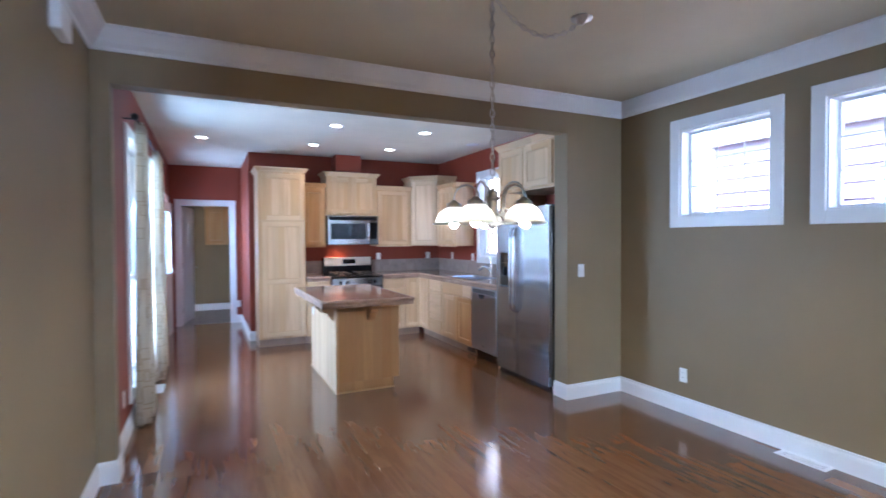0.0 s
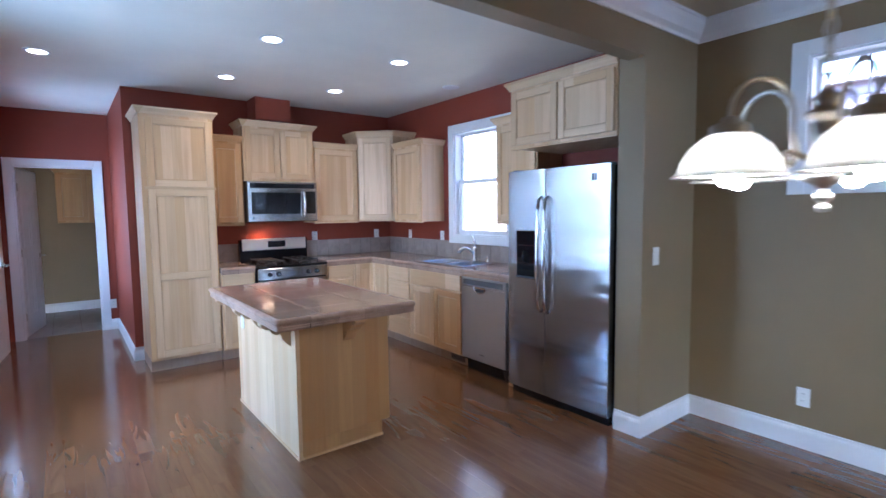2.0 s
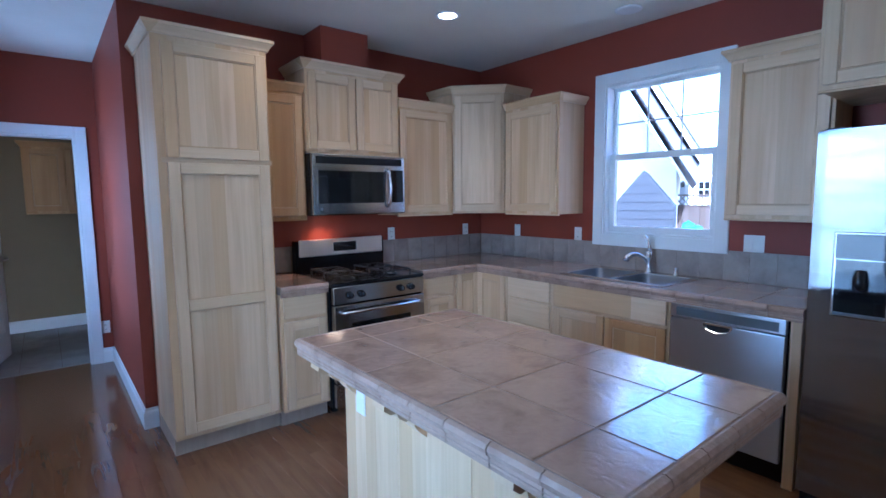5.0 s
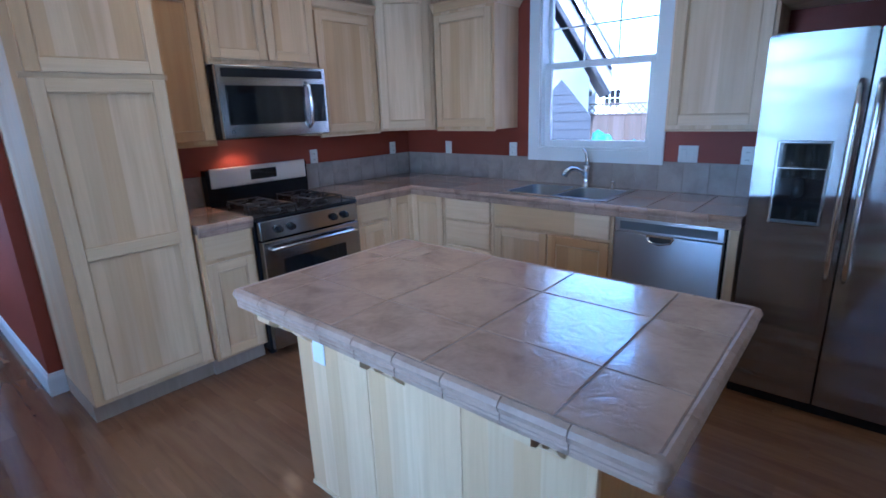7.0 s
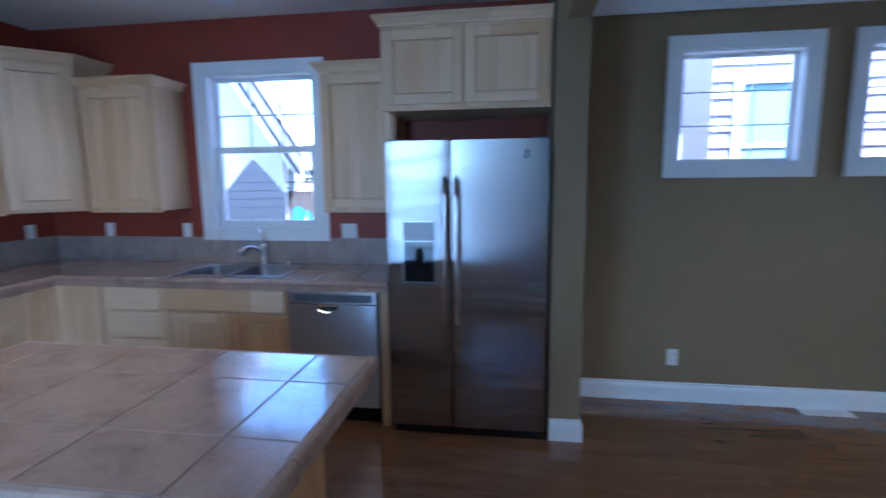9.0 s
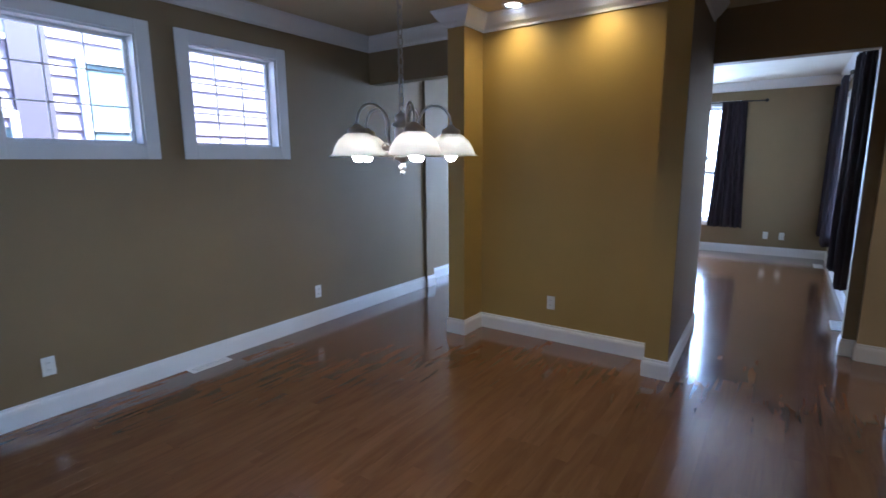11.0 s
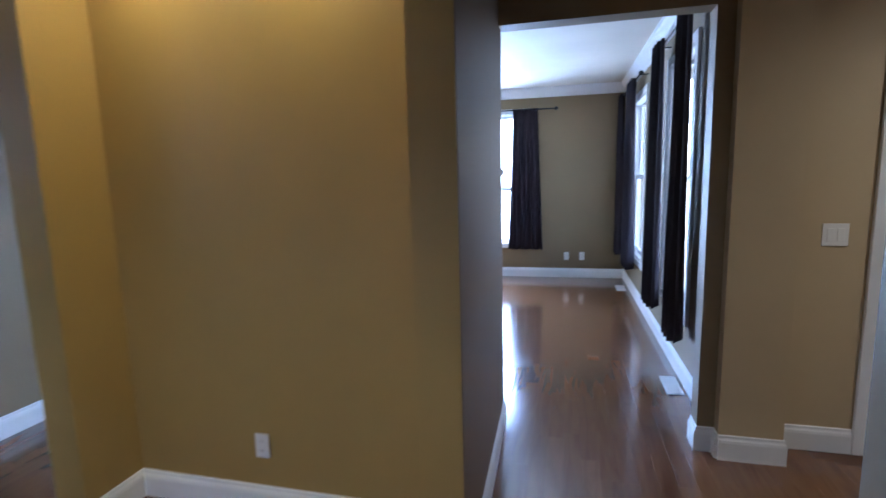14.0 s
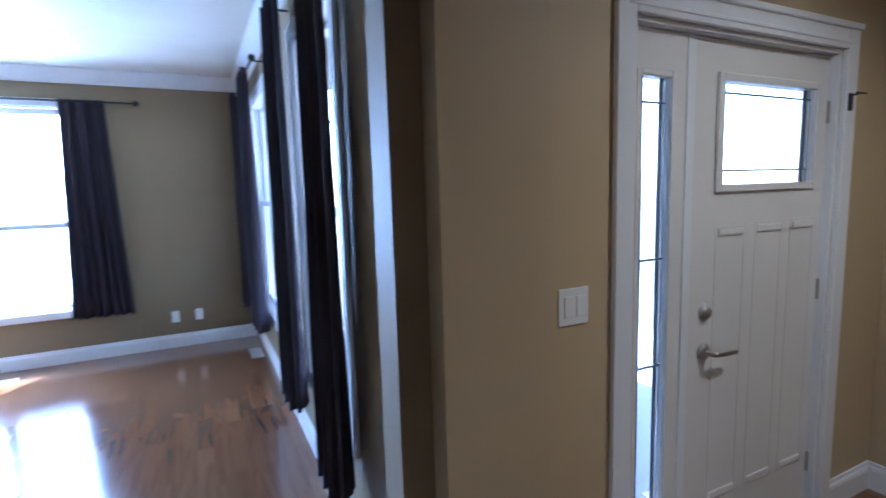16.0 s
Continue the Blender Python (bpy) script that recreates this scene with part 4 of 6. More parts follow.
for i, (gx, gy) in enumerate(((0.20, 0.14), (0.20, 0.40), (0.565, 0.14), (0.565, 0.40))):
    part("burner", lathe(bmesh.new(), [(0.0, 0.917), (0.052, 0.917), (0.050, 0.926), (0.036, 0.930), (0.034, 0.938), (0.0, 0.940)], (gx, gy, 0), 18), M_IRON, st, smooth=True)
    bm = bmesh.new()
    s, zt = 0.105, 0.955
    for a in range(4):
        c, q = math.cos(a * math.pi / 2), math.sin(a * math.pi / 2)
        tube(bm, [(gx + c * s - q * s, gy + q * s + c * s, zt), (gx + c * s + q * s, gy + q * s - c * s, zt)], 0.006, 6)
        tube(bm, [(gx + c * s, gy + q * s, zt), (gx + c * 0.035, gy + q * 0.035, zt)], 0.005, 6)
        tube(bm, [(gx + c * s - q * s, gy + q * s + c * s, zt), (gx + c * s - q * s, gy + q * s + c * s, 0.917)], 0.006, 6)
    part("grate", bm, M_IRON, st, "cast iron burner grate")
bm = bmesh.new()
for x in (0.05, W - 0.05):
    bx(bm, x - 0.02, x + 0.02, 0.08, 0.12, 0.0, 0.05)
    bx(bm, x - 0.02, x + 0.02, 0.50, 0.54, 0.0, 0.05)
part("foot", bm, M_BLACK, st)

# microwave
mw = thing("microwave", (1.462, 8.195, 1.365), 0, "stainless over the range microwave with a black door", "microwave")
W = 0.766
part("body", box(0.0, W, 0.02, 0.40, 0.0, 0.432), M_BLACK, mw)
fr = part("face", box(0.0, W, -0.012, 0.02, 0.005, 0.430, 0.006, 2), M_STEEL, mw)
part("vent_grille", box(0.03, W - 0.03, -0.0145, -0.011, 0.362, 0.412), M_BLACK, fr, "black vent grille")
part("door_glass", box(0.045, 0.575, -0.0155, -0.011, 0.085, 0.315, 0.001, 1), M_DKGLASS, fr)
part("key_pad", box(0.635, W - 0.02, -0.015, -0.011, 0.085, 0.330, 0.001, 1), M_DKGLASS, fr)
part("badge", lathe(bmesh.new(), [(0.0, -0.0145), (0.012, -0.0145), (0.012, -0.011)], (0.06, 0, 0.045), 14, "y"), M_GREY, fr)
part("handle", tube(bmesh.new(), [(0.60, -0.012, 0.055), (0.603, -0.045, 0.075), (0.606, -0.058, 0.19), (0.603, -0.045, 0.31), (0.60, -0.012, 0.335)], 0.012, 10), M_CHROME, fr, "curved chrome handle", smooth=True)
part("light_lens", box(0.20, 0.32, 0.20, 0.30, -0.003, 0.0), emitter("warm_hood_lens", (1.0, 0.6, 0.3), 0.6), mw, "lit cooktop lamp")

# fridge
FRX = 2.75
fg = thing("refrigerator", (FRX, 5.662, 0), -90, "stainless side by side refrigerator with dispenser", "refrigerator")
FW = 0.917
split = 0.374
part("cabinet", box(0.004, FW - 0.004, 0.075, 0.665, 0.03, 1.745, 0.004, 1), M_GREY, fg)
part("kick_grille", box(0.01, FW - 0.01, 0.03, 0.09, 0.0, 0.06), M_BLACK, fg)
bm = bmesh.new()
bx(bm, 0.0, FW, 0.045, 0.075, 0.06, 1.752)
part("gasket", bm, M_BLACK, fg)


def fridge_door(x0, x1):
    """A door whose face bows out gently."""
    bm = bmesh.new()
    n = 10
    pts = [(x0, 0.045)] + [(x0 + (x1 - x0) * i / n, -0.004 - 0.004 * (1 - (2 * i / n - 1) ** 6)) for i in range(n + 1)] + [(x1, 0.045)]
    a = [bm.verts.new((x, y, 0.065)) for x, y in pts]
    b = [bm.verts.new((x, y, 1.762)) for x, y in pts]
    k = len(pts)
    for i in range(k):
        bm.faces.new((a[i], a[(i + 1) % k], b[(i + 1) % k], b[i]))
    bm.faces.new(a)
    bm.faces.new(b)
    es = [e for e in bm.edges if abs(e.verts[0].co.z - e.verts[1].co.z) < 1e-6 and e.verts[0].co.z > 1]
    bmesh.ops.bevel(bm, geom=es, offset=0.006, segments=2, affect="EDGES")
    return part("door", bm, M_FRIDGE, fg, "brushed stainless door")


dl_ = fridge_door(0.0, split - 0.004)
dr_ = fridge_door(split + 0.004, FW)
for hx, d_ in ((split - 0.032, dl_), (split + 0.032, dr_)):
    part("handle", tube(bmesh.new(), [(hx, -0.006, 0.70), (hx, -0.040, 0.725), (hx, -0.056, 0.80), (hx, -0.060, 1.12), (hx, -0.056, 1.46), (hx, -0.040, 1.535), (hx, -0.006, 1.56)], [0.010, 0.012, 0.013, 0.014, 0.013, 0.012, 0.010], 12), M_CHROME, d_, "long bowed steel handle", smooth=True)
part("dispenser_frame", box(0.085, 0.29, -0.014, 0.0, 0.935, 1.315, 0.006, 2), M_STEEL, dl_)
part("dispenser_panel", box(0.095, 0.28, -0.018, -0.012, 1.195, 1.305, 0.003, 1), M_DKGLASS, dl_, "dark dispenser keypad")
bm = bmesh.new()
bx(bm, 0.098, 0.277, -0.0165, -0.0125, 0.955, 1.192)
part("dispenser_well", bm, M_DKGLASS, dl_, "black dispenser recess")
part("paddle", lathe(bmesh.new(), [(0.0, 1.06), (0.026, 1.06), (0.032, 1.09), (0.022, 1.15), (0.0, 1.155)], (0.188, -0.016, 0), 12), M_BLACK, dl_, smooth=True)
part("drip_tray", box(0.10, 0.275, -0.030, -0.012, 0.945, 0.957, 0.003, 1), M_GREY, dl_)
bm = bmesh.new()
bx(bm, FW - 0.135, FW - 0.118, -0.012, -0.0075, 1.655, 1.705)
bx(bm, FW - 0.110, FW - 0.100, -0.012, -0.0075, 1.655, 1.705)
part("badge", bm, M_GREY, dr_)
part("hinge_cover", box(0.02, 0.09, 0.02, 0.10, 1.752, 1.772, 0.004, 1), M_GREY, fg)
part("hinge_cover", box(FW - 0.09, FW - 0.02, 0.02, 0.10, 1.752, 1.772, 0.004, 1), M_GREY, fg)

# ---- island ----
IXa, IXb, IYa, IYb = 0.785, 1.685, 5.415, 6.945
BXa, BXb, BYa, BYb = 0.965, 1.585, 5.615, 6.83
isl = thing("kitchen_island", (0, 0, 0), 0, "pale hickory kitchen island with plank panels", "island")
part("body", box(BXa + 0.012, BXb - 0.0, BYa + 0.012, BYb, 0.10, 0.845), M_FRAME, isl)
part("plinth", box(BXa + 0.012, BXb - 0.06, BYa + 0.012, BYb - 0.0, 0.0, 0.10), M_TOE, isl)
for y0, y1 in cuts(BYa, BYb, 3):
    part("side_panel", box(BXa, BXa + 0.012, y0 + 0.001, y1 - 0.001, 0.0, 0.845, 0.0015, 1), M_WOOD, isl, "pale vertical board panel")
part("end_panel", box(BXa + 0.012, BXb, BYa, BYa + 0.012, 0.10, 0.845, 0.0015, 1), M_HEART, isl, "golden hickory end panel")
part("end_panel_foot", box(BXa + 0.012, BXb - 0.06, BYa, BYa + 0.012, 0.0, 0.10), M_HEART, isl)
bm = bmesh.new()
bx(bm, BXa + 0.012, BXb - 0.055, BYa - 0.008, BYa, 0.0, 0.018, 0.002, 1)
bx(bm, BXa - 0.008, BXa, BYa - 0.008, BYb, 0.0, 0.018, 0.002, 1)
part("shoe_moulding", bm, M_RAIL, isl)
bm = bmesh.new()
bx(bm, BXa - 0.006, BXa + 0.02, BYa - 0.006, BYa + 0.02, 0.0, 0.845, 0.002, 1)
part("corner_post", bm, M_FRAME, isl)


def corbel(at, turn, material):
    """A scrolled bracket under the overhang; it reaches out toward local -y."""
    bm = bmesh.new()
    pts = [(0, 0), (-0.115, 0), (-0.118, -0.022), (-0.100, -0.036), (-0.085, -0.034), (-0.078, -0.050), (-0.060, -0.062), (-0.042, -0.060), (-0.034, -0.082), (-0.020, -0.100), (-0.006, -0.112), (0, -0.118)]
    pts = [(y * 1.42, z * 1.45) for y, z in pts]
    w = 0.036
    A = [bm.verts.new((-w, y, z)) for y, z in pts]
    B = [bm.verts.new((w, y, z)) for y, z in pts]
    bm.faces.new(A)
    bm.faces.new(B[::-1])
    for i in range(len(pts)):
        j = (i + 1) % len(pts)
        bm.faces.new((A[i], A[j], B[j], B[i]))
    bm.transform(pose(at[0], at[1], 0.845, 0, 0, turn))
    return part("corbel", bm, material, isl, "carved scroll bracket")


for y in (5.73, 6.28, 6.755):
    corbel((BXa, y), -90, M_FRAME)
corbel((1.30, BYa), 0, M_HEARTF)
op = part("outlet", box(BXa - 0.006, BXa, 6.655, 6.725, 0.605, 0.72, 0.002, 1), M_PLATE, isl, "white outlet plate")

it = thing("island_worktop", (0, 0, 0.848), 0, "slate look tiled island top with rounded edge", "worktop")
e = 0.028
part("substrate", box(IXa + e, IXb - e, IYa + e, IYb - e, 0.0, 0.048), M_GROUT, it)
xs = [IXa + e, 1.055, 1.41, IXb - e]
ys = [IYa + e, 5.65, 6.017, 6.385, 6.752, IYb - e]
for i in range(3):
    for j in range(5):
        tile(it, xs[i] + 0.0018, xs[i + 1] - 0.0018, ys[j] + 0.0018, ys[j + 1] - 0.0018, 0.040, 0.0505, M_TILE)
edge_tiles(it, (IXa + e, IYb - e), (IXa + e, IYa + e), 9, -0.004)
edge_tiles(it, (IXa + e, IYa + e), (IXb - e, IYa + e), 5, -0.004)
edge_tiles(it, (IXb - e, IYa + e), (IXb - e, IYb - e), 9, -0.004)
edge_tiles(it, (IXb - e, IYb - e), (IXa + e, IYb - e), 5, -0.004)
for x, y in ((IXa + e, IYa + e), (IXb - e, IYa + e), (IXa + e, IYb - e), (IXb - e, IYb - e)):
    part("corner_tile", lathe(bmesh.new(), [(0.0, -0.016), (0.016, -0.016), (0.018, -0.004), (0.016, 0.000), (0.018, 0.006), (0.016, 0.014), (0.024, 0.020), (0.028, 0.034), (0.022, 0.046), (0.008, 0.052), (0.0, 0.052)], (x, y, 0), 20), M_EDGE, it, smooth=True)

# ---- wall plates ----


def plate(at, turn, kind="switch", w=0.07, h=0.115, group="wall plates", gangs=1):
    """A wall plate, back against local y = 0, its face toward -y."""
    nm, lab, cat = {"switch": ("light_switch", "white rocker light switch plate", "switch"), "outlet": ("wall_outlet", "white electrical outlet plate", "outlet"), "blank": ("wall_plate", "blank white plastic wall plate", "wall plate")}[kind]
    p = thing(nm, at, turn, lab, cat, group)
    part("plate", box(-w / 2, w / 2, -0.006, 0, -h / 2, h / 2, 0.002, 1), M_PLATE, p)
    for i in range(gangs):
        x = (i - (gangs - 1) / 2) * 0.046
        if kind == "switch":
            part("rocker", box(x - 0.016, x + 0.016, -0.010, -0.0055, -0.033, 0.033, 0.0015, 1), M_PLATE, p)
        elif kind == "outlet":
            for z in (-0.022, 0.022):
                s = part("socket", lathe(bmesh.new(), [(0.0, -0.0085), (0.015, -0.0085), (0.016, -0.0055)], (x, 0, z), 14, "y"), M_PLATE, p)
                for dx in (-0.006, 0.006):
                    part("slot", box(x + dx - 0.0012, x + dx + 0.0012, -0.0092, -0.0083, z - 0.004, z + 0.005), M_SLOT, s)
    return p


zk = 1.173
plate((XE, 8.10, zk), -90, "switch")
plate((XE, 7.43, zk), -90, "outlet")
plate((XE, 6.13, zk), -90, "switch", 0.116, 0.115, gangs=2)
plate((XE, 5.80, zk), -90, "outlet")
plate((2.36, YB, zk), 0, "outlet")
plate((3.22, YB, zk), 0, "outlet")
plate((0.385, 10.40, 0.33), 0, "outlet")
plate((-0.66, 5.15, 0.33), 90, "outlet")
plate((2.945, 4.54, 1.158), 0, "switch")
plate((XE, 3.85, 0.315), -90, "outlet")
plate((XE, 1.76, 0.315), -90, "outlet")
plate((1.44, 0.965, 0.33), 180, "outlet")
plate((-0.72, 1.46, 1.155), 90, "switch", 0.165, 0.115, gangs=3)
plate((-1.183, -0.10, 1.162), 180, "switch", 0.116, 0.115, gangs=2)
plate((3.60, -1.2, 0.33), -90, "outlet")

# ---- recessed cans ----
def can(at):
    c = thing("recessed_light", (at[0], at[1], H), 0, "lit recessed ceiling can with a white ring", "ceiling light", "recessed lights")
    part("trim_ring", lathe(bmesh.new(), [(0.062, -0.001), (0.062, -0.006), (0.075, -0.007), (0.088, -0.003), (0.088, 0.0)], (0, 0, 0), 28), M_TRIM, c, smooth=True)
    part("lens", lathe(bmesh.new(), [(0.0, -0.003), (0.0625, -0.003), (0.0625, -0.0005)], (0, 0, 0), 28), M_CAN, c, "glowing lens")
    return c


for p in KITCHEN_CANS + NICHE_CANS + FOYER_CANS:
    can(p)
sm = thing("ceiling_speaker", (3.10, 6.83, H), 0, "round white ceiling speaker cover", "ceiling fixture")
part("ring", lathe(bmesh.new(), [(0.0, -0.006), (0.06, -0.008), (0.085, -0.005), (0.088, 0.0)], (0, 0, 0), 28), M_TRIM, sm, smooth=True)

# ---- doors ----


def hinge(parent, x, y, z):
    return part("hinge", lathe(bmesh.new(), [(0.0, -0.045), (0.007, -0.045), (0.007, 0.045), (0.0, 0.045)], (x, y, z), 10), M_NICKEL, parent, "satin nickel hinge")


def lever_set(parent, x, y, z, side=1):
    r = part("lever_handle", lathe(bmesh.new(), [(0.0, y - 0.022), (0.020, y - 0.020), (0.031, y - 0.010), (0.033, y)], (x, 0, z), 20, "y"), M_NICKEL, parent, "satin nickel lever", smooth=True)
    part("lever", tube(bmesh.new(), [(x, y - 0.015, z), (x, y - 0.05, z), (x + side * 0.03, y - 0.058, z), (x + side * 0.12, y - 0.055, z - 0.006)], [0.010, 0.010, 0.009, 0.007], 10), M_NICKEL, r, smooth=True)
    return r


def trim_frame(name, at, turn, u0, u1, z1, w=0.085, depth=0.14, label="white door casing", head=0.0):
    t = thing(name, at, turn, label, "door casing", kind="structure")
    part("casing", casing(bmesh.new(), u0, u1, 0.0, z1, w, 0.022, True), M_TRIM, t)
    if head:
        bm = bmesh.new()
        bx(bm, u0 - w - 0.01, u1 + w + 0.01, -0.032, 0, z1 + w - 0.004, z1 + w + 0.022, 0.004, 1)
        bx(bm, u0 - 0.04, u1 + 0.04, -0.026, -0.021, z1 + 0.02, z1 + 0.034, 0.002, 1)
        part("head_moulding", bm, M_TRIM, t)
    bm = bmesh.new()
    bx(bm, u0, u0 + 0.016, 0, depth, 0, z1)
    bx(bm, u1 - 0.016, u1, 0, depth, 0, z1)
    bx(bm, u0 + 0.016, u1 - 0.016, 0, depth, z1 - 0.016, z1)
    part("jamb", bm, M_TRIM, t)
    return t


# front door wall faces +y: turn 180 puts local x toward -x
trim_frame("door_trim_1", (0, -0.10, 0), 180, 1.415, 2.59, 2.045, 0.08, 0.14, "white moulded casing round the front door", 1.0)
fd = thing("door_1", (0, -0.10, 0), 180, "white panelled front door with a leaded glass light", "door", kind="structure")
D0, D1 = 1.752, 2.570
y = 0.035


def leaded_glass(parent, u0, u1, z0, z1, y, cols, rows):
    p = part("pane", box(u0, u1, y + 0.004, y + 0.008, z0, z1), M_LEADED, parent, "tinted leaded glass")
    p.visible_shadow = False
    b = 0.0035
    for q in cols:
        u = u0 + (u1 - u0) * q
        part("came", box(u - b, u + b, y, y + 0.012, z0, z1), M_GREY, parent)
    for q in rows:
        z = z0 + (z1 - z0) * q
        part("came", box(u0, u1, y + 0.001, y + 0.011, z - b, z + b), M_GREY, parent)


# slab with a cut-out
def slab(parent, name, u0, u1, z0, z1, hole, y0, y1):
    bm = bmesh.new()
    h0, h1, g0, g1 = hole
    for q in ((u0, h0, z0, z1), (h1, u1, z0, z1), (h0, h1, z0, g0), (h0, h1, g1, z1)):
        bx(bm, q[0], q[1], y0, y1, q[2], q[3])
    bmesh.ops.remove_doubles(bm, verts=bm.verts[:], dist=1e-5)
    return part(name, bm, M_DOOR, parent)


sl = slab(fd, "slab", D0, D1, 0.012, 2.026, (1.895, 2.475, 1.515, 1.885), y, y + 0.044)
bm = casing(bmesh.new(), 1.895, 2.475, 1.515, 1.885, 0.028, 0.012)
bm.transform(Matrix.Translation((0, y, 0)))
part("light_frame", bm, M_DOOR, sl)
leaded_glass(sl, 1.895, 2.475, 1.515, 1.885, y + 0.012, (0.06, 0.94), (0.14, 0.9))
for u0, u1 in ((1.885, 2.065), (2.120, 2.300), (2.350, 2.520)):
    bm = bmesh.new()
    z0, z1 = 0.26, 1.37
    w = 0.014
    for q in ((u0, u0 + w, z0, z1), (u1 - w, u1, z0, z1), (u0 + w, u1 - w, z0, z0 + w), (u0 + w, u1 - w, z1 - w, z1)):
        bx(bm, q[0], q[1], y - 0.0016, y, q[2], q[3], 0.0012, 2)
    for za in (z0 + w, z1 - w - 0.03):
        bx(bm, u0 + w, u1 - w, y - 0.007, y, za, za + 0.03, 0.006, 3)
    part("panel", bm, M_DOOR, sl)
lever_set(sl, 1.838, y, 0.893, 1)
part("deadbolt", lathe(bmesh.new(), [(0.0, y - 0.026), (0.016, y - 0.024), (0.028, y - 0.010), (0.031, y)], (1.835, 0, 1.046), 20, "y"), M_NICKEL, sl, "satin nickel deadbolt", smooth=True)
for z in (0.25, 1.05, 1.80):
    hinge(sl, 2.571, y - 0.004, z)
# sidelight and mullion
part("mullion", box(1.7015, 1.745, 0.026, 0.10, 0.0, 2.026, 0.003, 1), M_TRIM, fd)
sd_ = slab(fd, "sidelight", 1.432, 1.70, 0.012, 2.026, (1.482, 1.622, 0.27, 1.875), 0.03, 0.07)
bm = casing(bmesh.new(), 1.482, 1.622, 0.27, 1.875, 0.022, 0.010)
bm.transform(Matrix.Translation((0, 0.03, 0)))
part("light_frame", bm, M_DOOR, sd_)
leaded_glass(sd_, 1.482, 1.622, 0.27, 1.875, 0.042, (0.18, 0.82), (0.04, 0.38, 0.62, 0.95))
part("threshold", box(1.433, 2.57, -0.01, 0.12, 0.0, 0.012, 0.004, 1), M_NICKEL, fd, "metal threshold")
bk = thing("wall_hook", (-2.615, -0.075, 1.86), 180, "small dark bronze hook beside the front door", "hook")
part("plate", box(-0.012, 0.012, -0.006, 0.003, -0.06, 0.01, 0.002, 1), M_IRON, bk)
part("arm", tube(bmesh.new(), [(0, -0.004, 0.0), (0.0, -0.03, 0.004), (-0.03, -0.034, 0.006), (0.045, -0.034, 0.006)], 0.004, 8), M_IRON, bk)

# kitchen passage door: casing and an open leaf that swings into the laundry
trim_frame("door_trim_2", (0, 10.40, 0), 0, -0.50, 0.27, 2.045, 0.085, 0.12, "white casing round the laundry doorway")
ld = thing("door_2", (-0.478, 10.53, 0), 78, "white panelled laundry door standing open", "door", kind="structure")
bm = box(0.0, 0.74, -0.002, 0.034, 0.012, 2.02, 0.002, 1)
lf = part("leaf", bm, M_DOOR, ld)
for z0, z1 in ((0.25, 0.95), (1.08, 1.88)):
    for u0, u1 in ((0.11, 0.34), (0.40, 0.63)):
        bm = bmesh.new()
        w = 0.018
        for q in ((u0, u0 + w, z0, z1), (u1 - w, u1, z0, z1), (u0 + w, u1 - w, z0, z0 + w), (u0 + w, u1 - w, z1 - w, z1)):
            bx(bm, q[0], q[1], -0.006, -0.002, q[2], q[3])
        part("panel", bm, M_DOOR, lf)
lever_set(lf, 0.68, -0.002, 0.95, -1)
for z in (0.25, 1.02, 1.80):
    hinge(lf, 0.0, -0.004, z)
# door with a glazed light in the west wall of the passage
trim_frame("door_trim_3", (-0.66, 0, 0), 90, 9.05, 9.85, 2.045, 0.085, 0.15, "white casing round the back door")
bd = thing("door_3", (-0.655, 9.05, 0), 84, "white back door with a tall glass light, slightly ajar", "door", kind="structure")
bs = slab(bd, "slab", 0.02, 0.78, 0.012, 2.02, (0.15, 0.65, 0.95, 1.88), 0.02, 0.06)
leaded_glass(bs, 0.15, 0.65, 0.95, 1.88, 0.03, (0.5,), (0.33, 0.66))
lever_set(bs, 0.71, 0.02, 0.95, -1)
for z in (0.25, 1.02, 1.80):
    hinge(bs, 0.018, 0.016, z)
# laundry wall cabinet
lc2 = upper((-0.13, 11.98), 0, 0.74, 0.318, 1.36, 2.1, 2, "hickory wall cabinet in the dim laundry")
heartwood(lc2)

# ---- chandelier ----
Q = 0.82
REACH = 0.70
BELL = 0.93


def zq(z):
    """Heights of the fitting, shrunk toward the rim of the shades."""
    return 1.53 + Q * (z - 1.53) if z > 1.53 else z


def bell(p):
    return [(r * BELL, 1.53 + BELL * (h - 1.53)) for r, h in p]


def prof_q(p):
    return [(r * Q, zq(h)) for r, h in p]


ch = thing("chandelier", (CHAND[0], CHAND[1], 0), 0, "brushed nickel chandelier with five lit glass shades", "chandelier")
part("body", lathe(bmesh.new(), prof_q([(0.0, 1.455), (0.012, 1.457), (0.014, 1.468), (0.007, 1.474), (0.018, 1.482), (0.020, 1.492), (0.009, 1.498), (0.016, 1.510), (0.040, 1.520), (0.042, 1.545), (0.030, 1.552), (0.034, 1.60), (0.036, 1.66), (0.030, 1.672), (0.046, 1.678), (0.046, 1.692), (0.030, 1.700), (0.034, 1.712), (0.034, 1.726), (0.020, 1.736), (0.008, 1.75), (0.0, 1.752)]), (0, 0, 0), 24), M_NICKEL, ch, smooth=True)
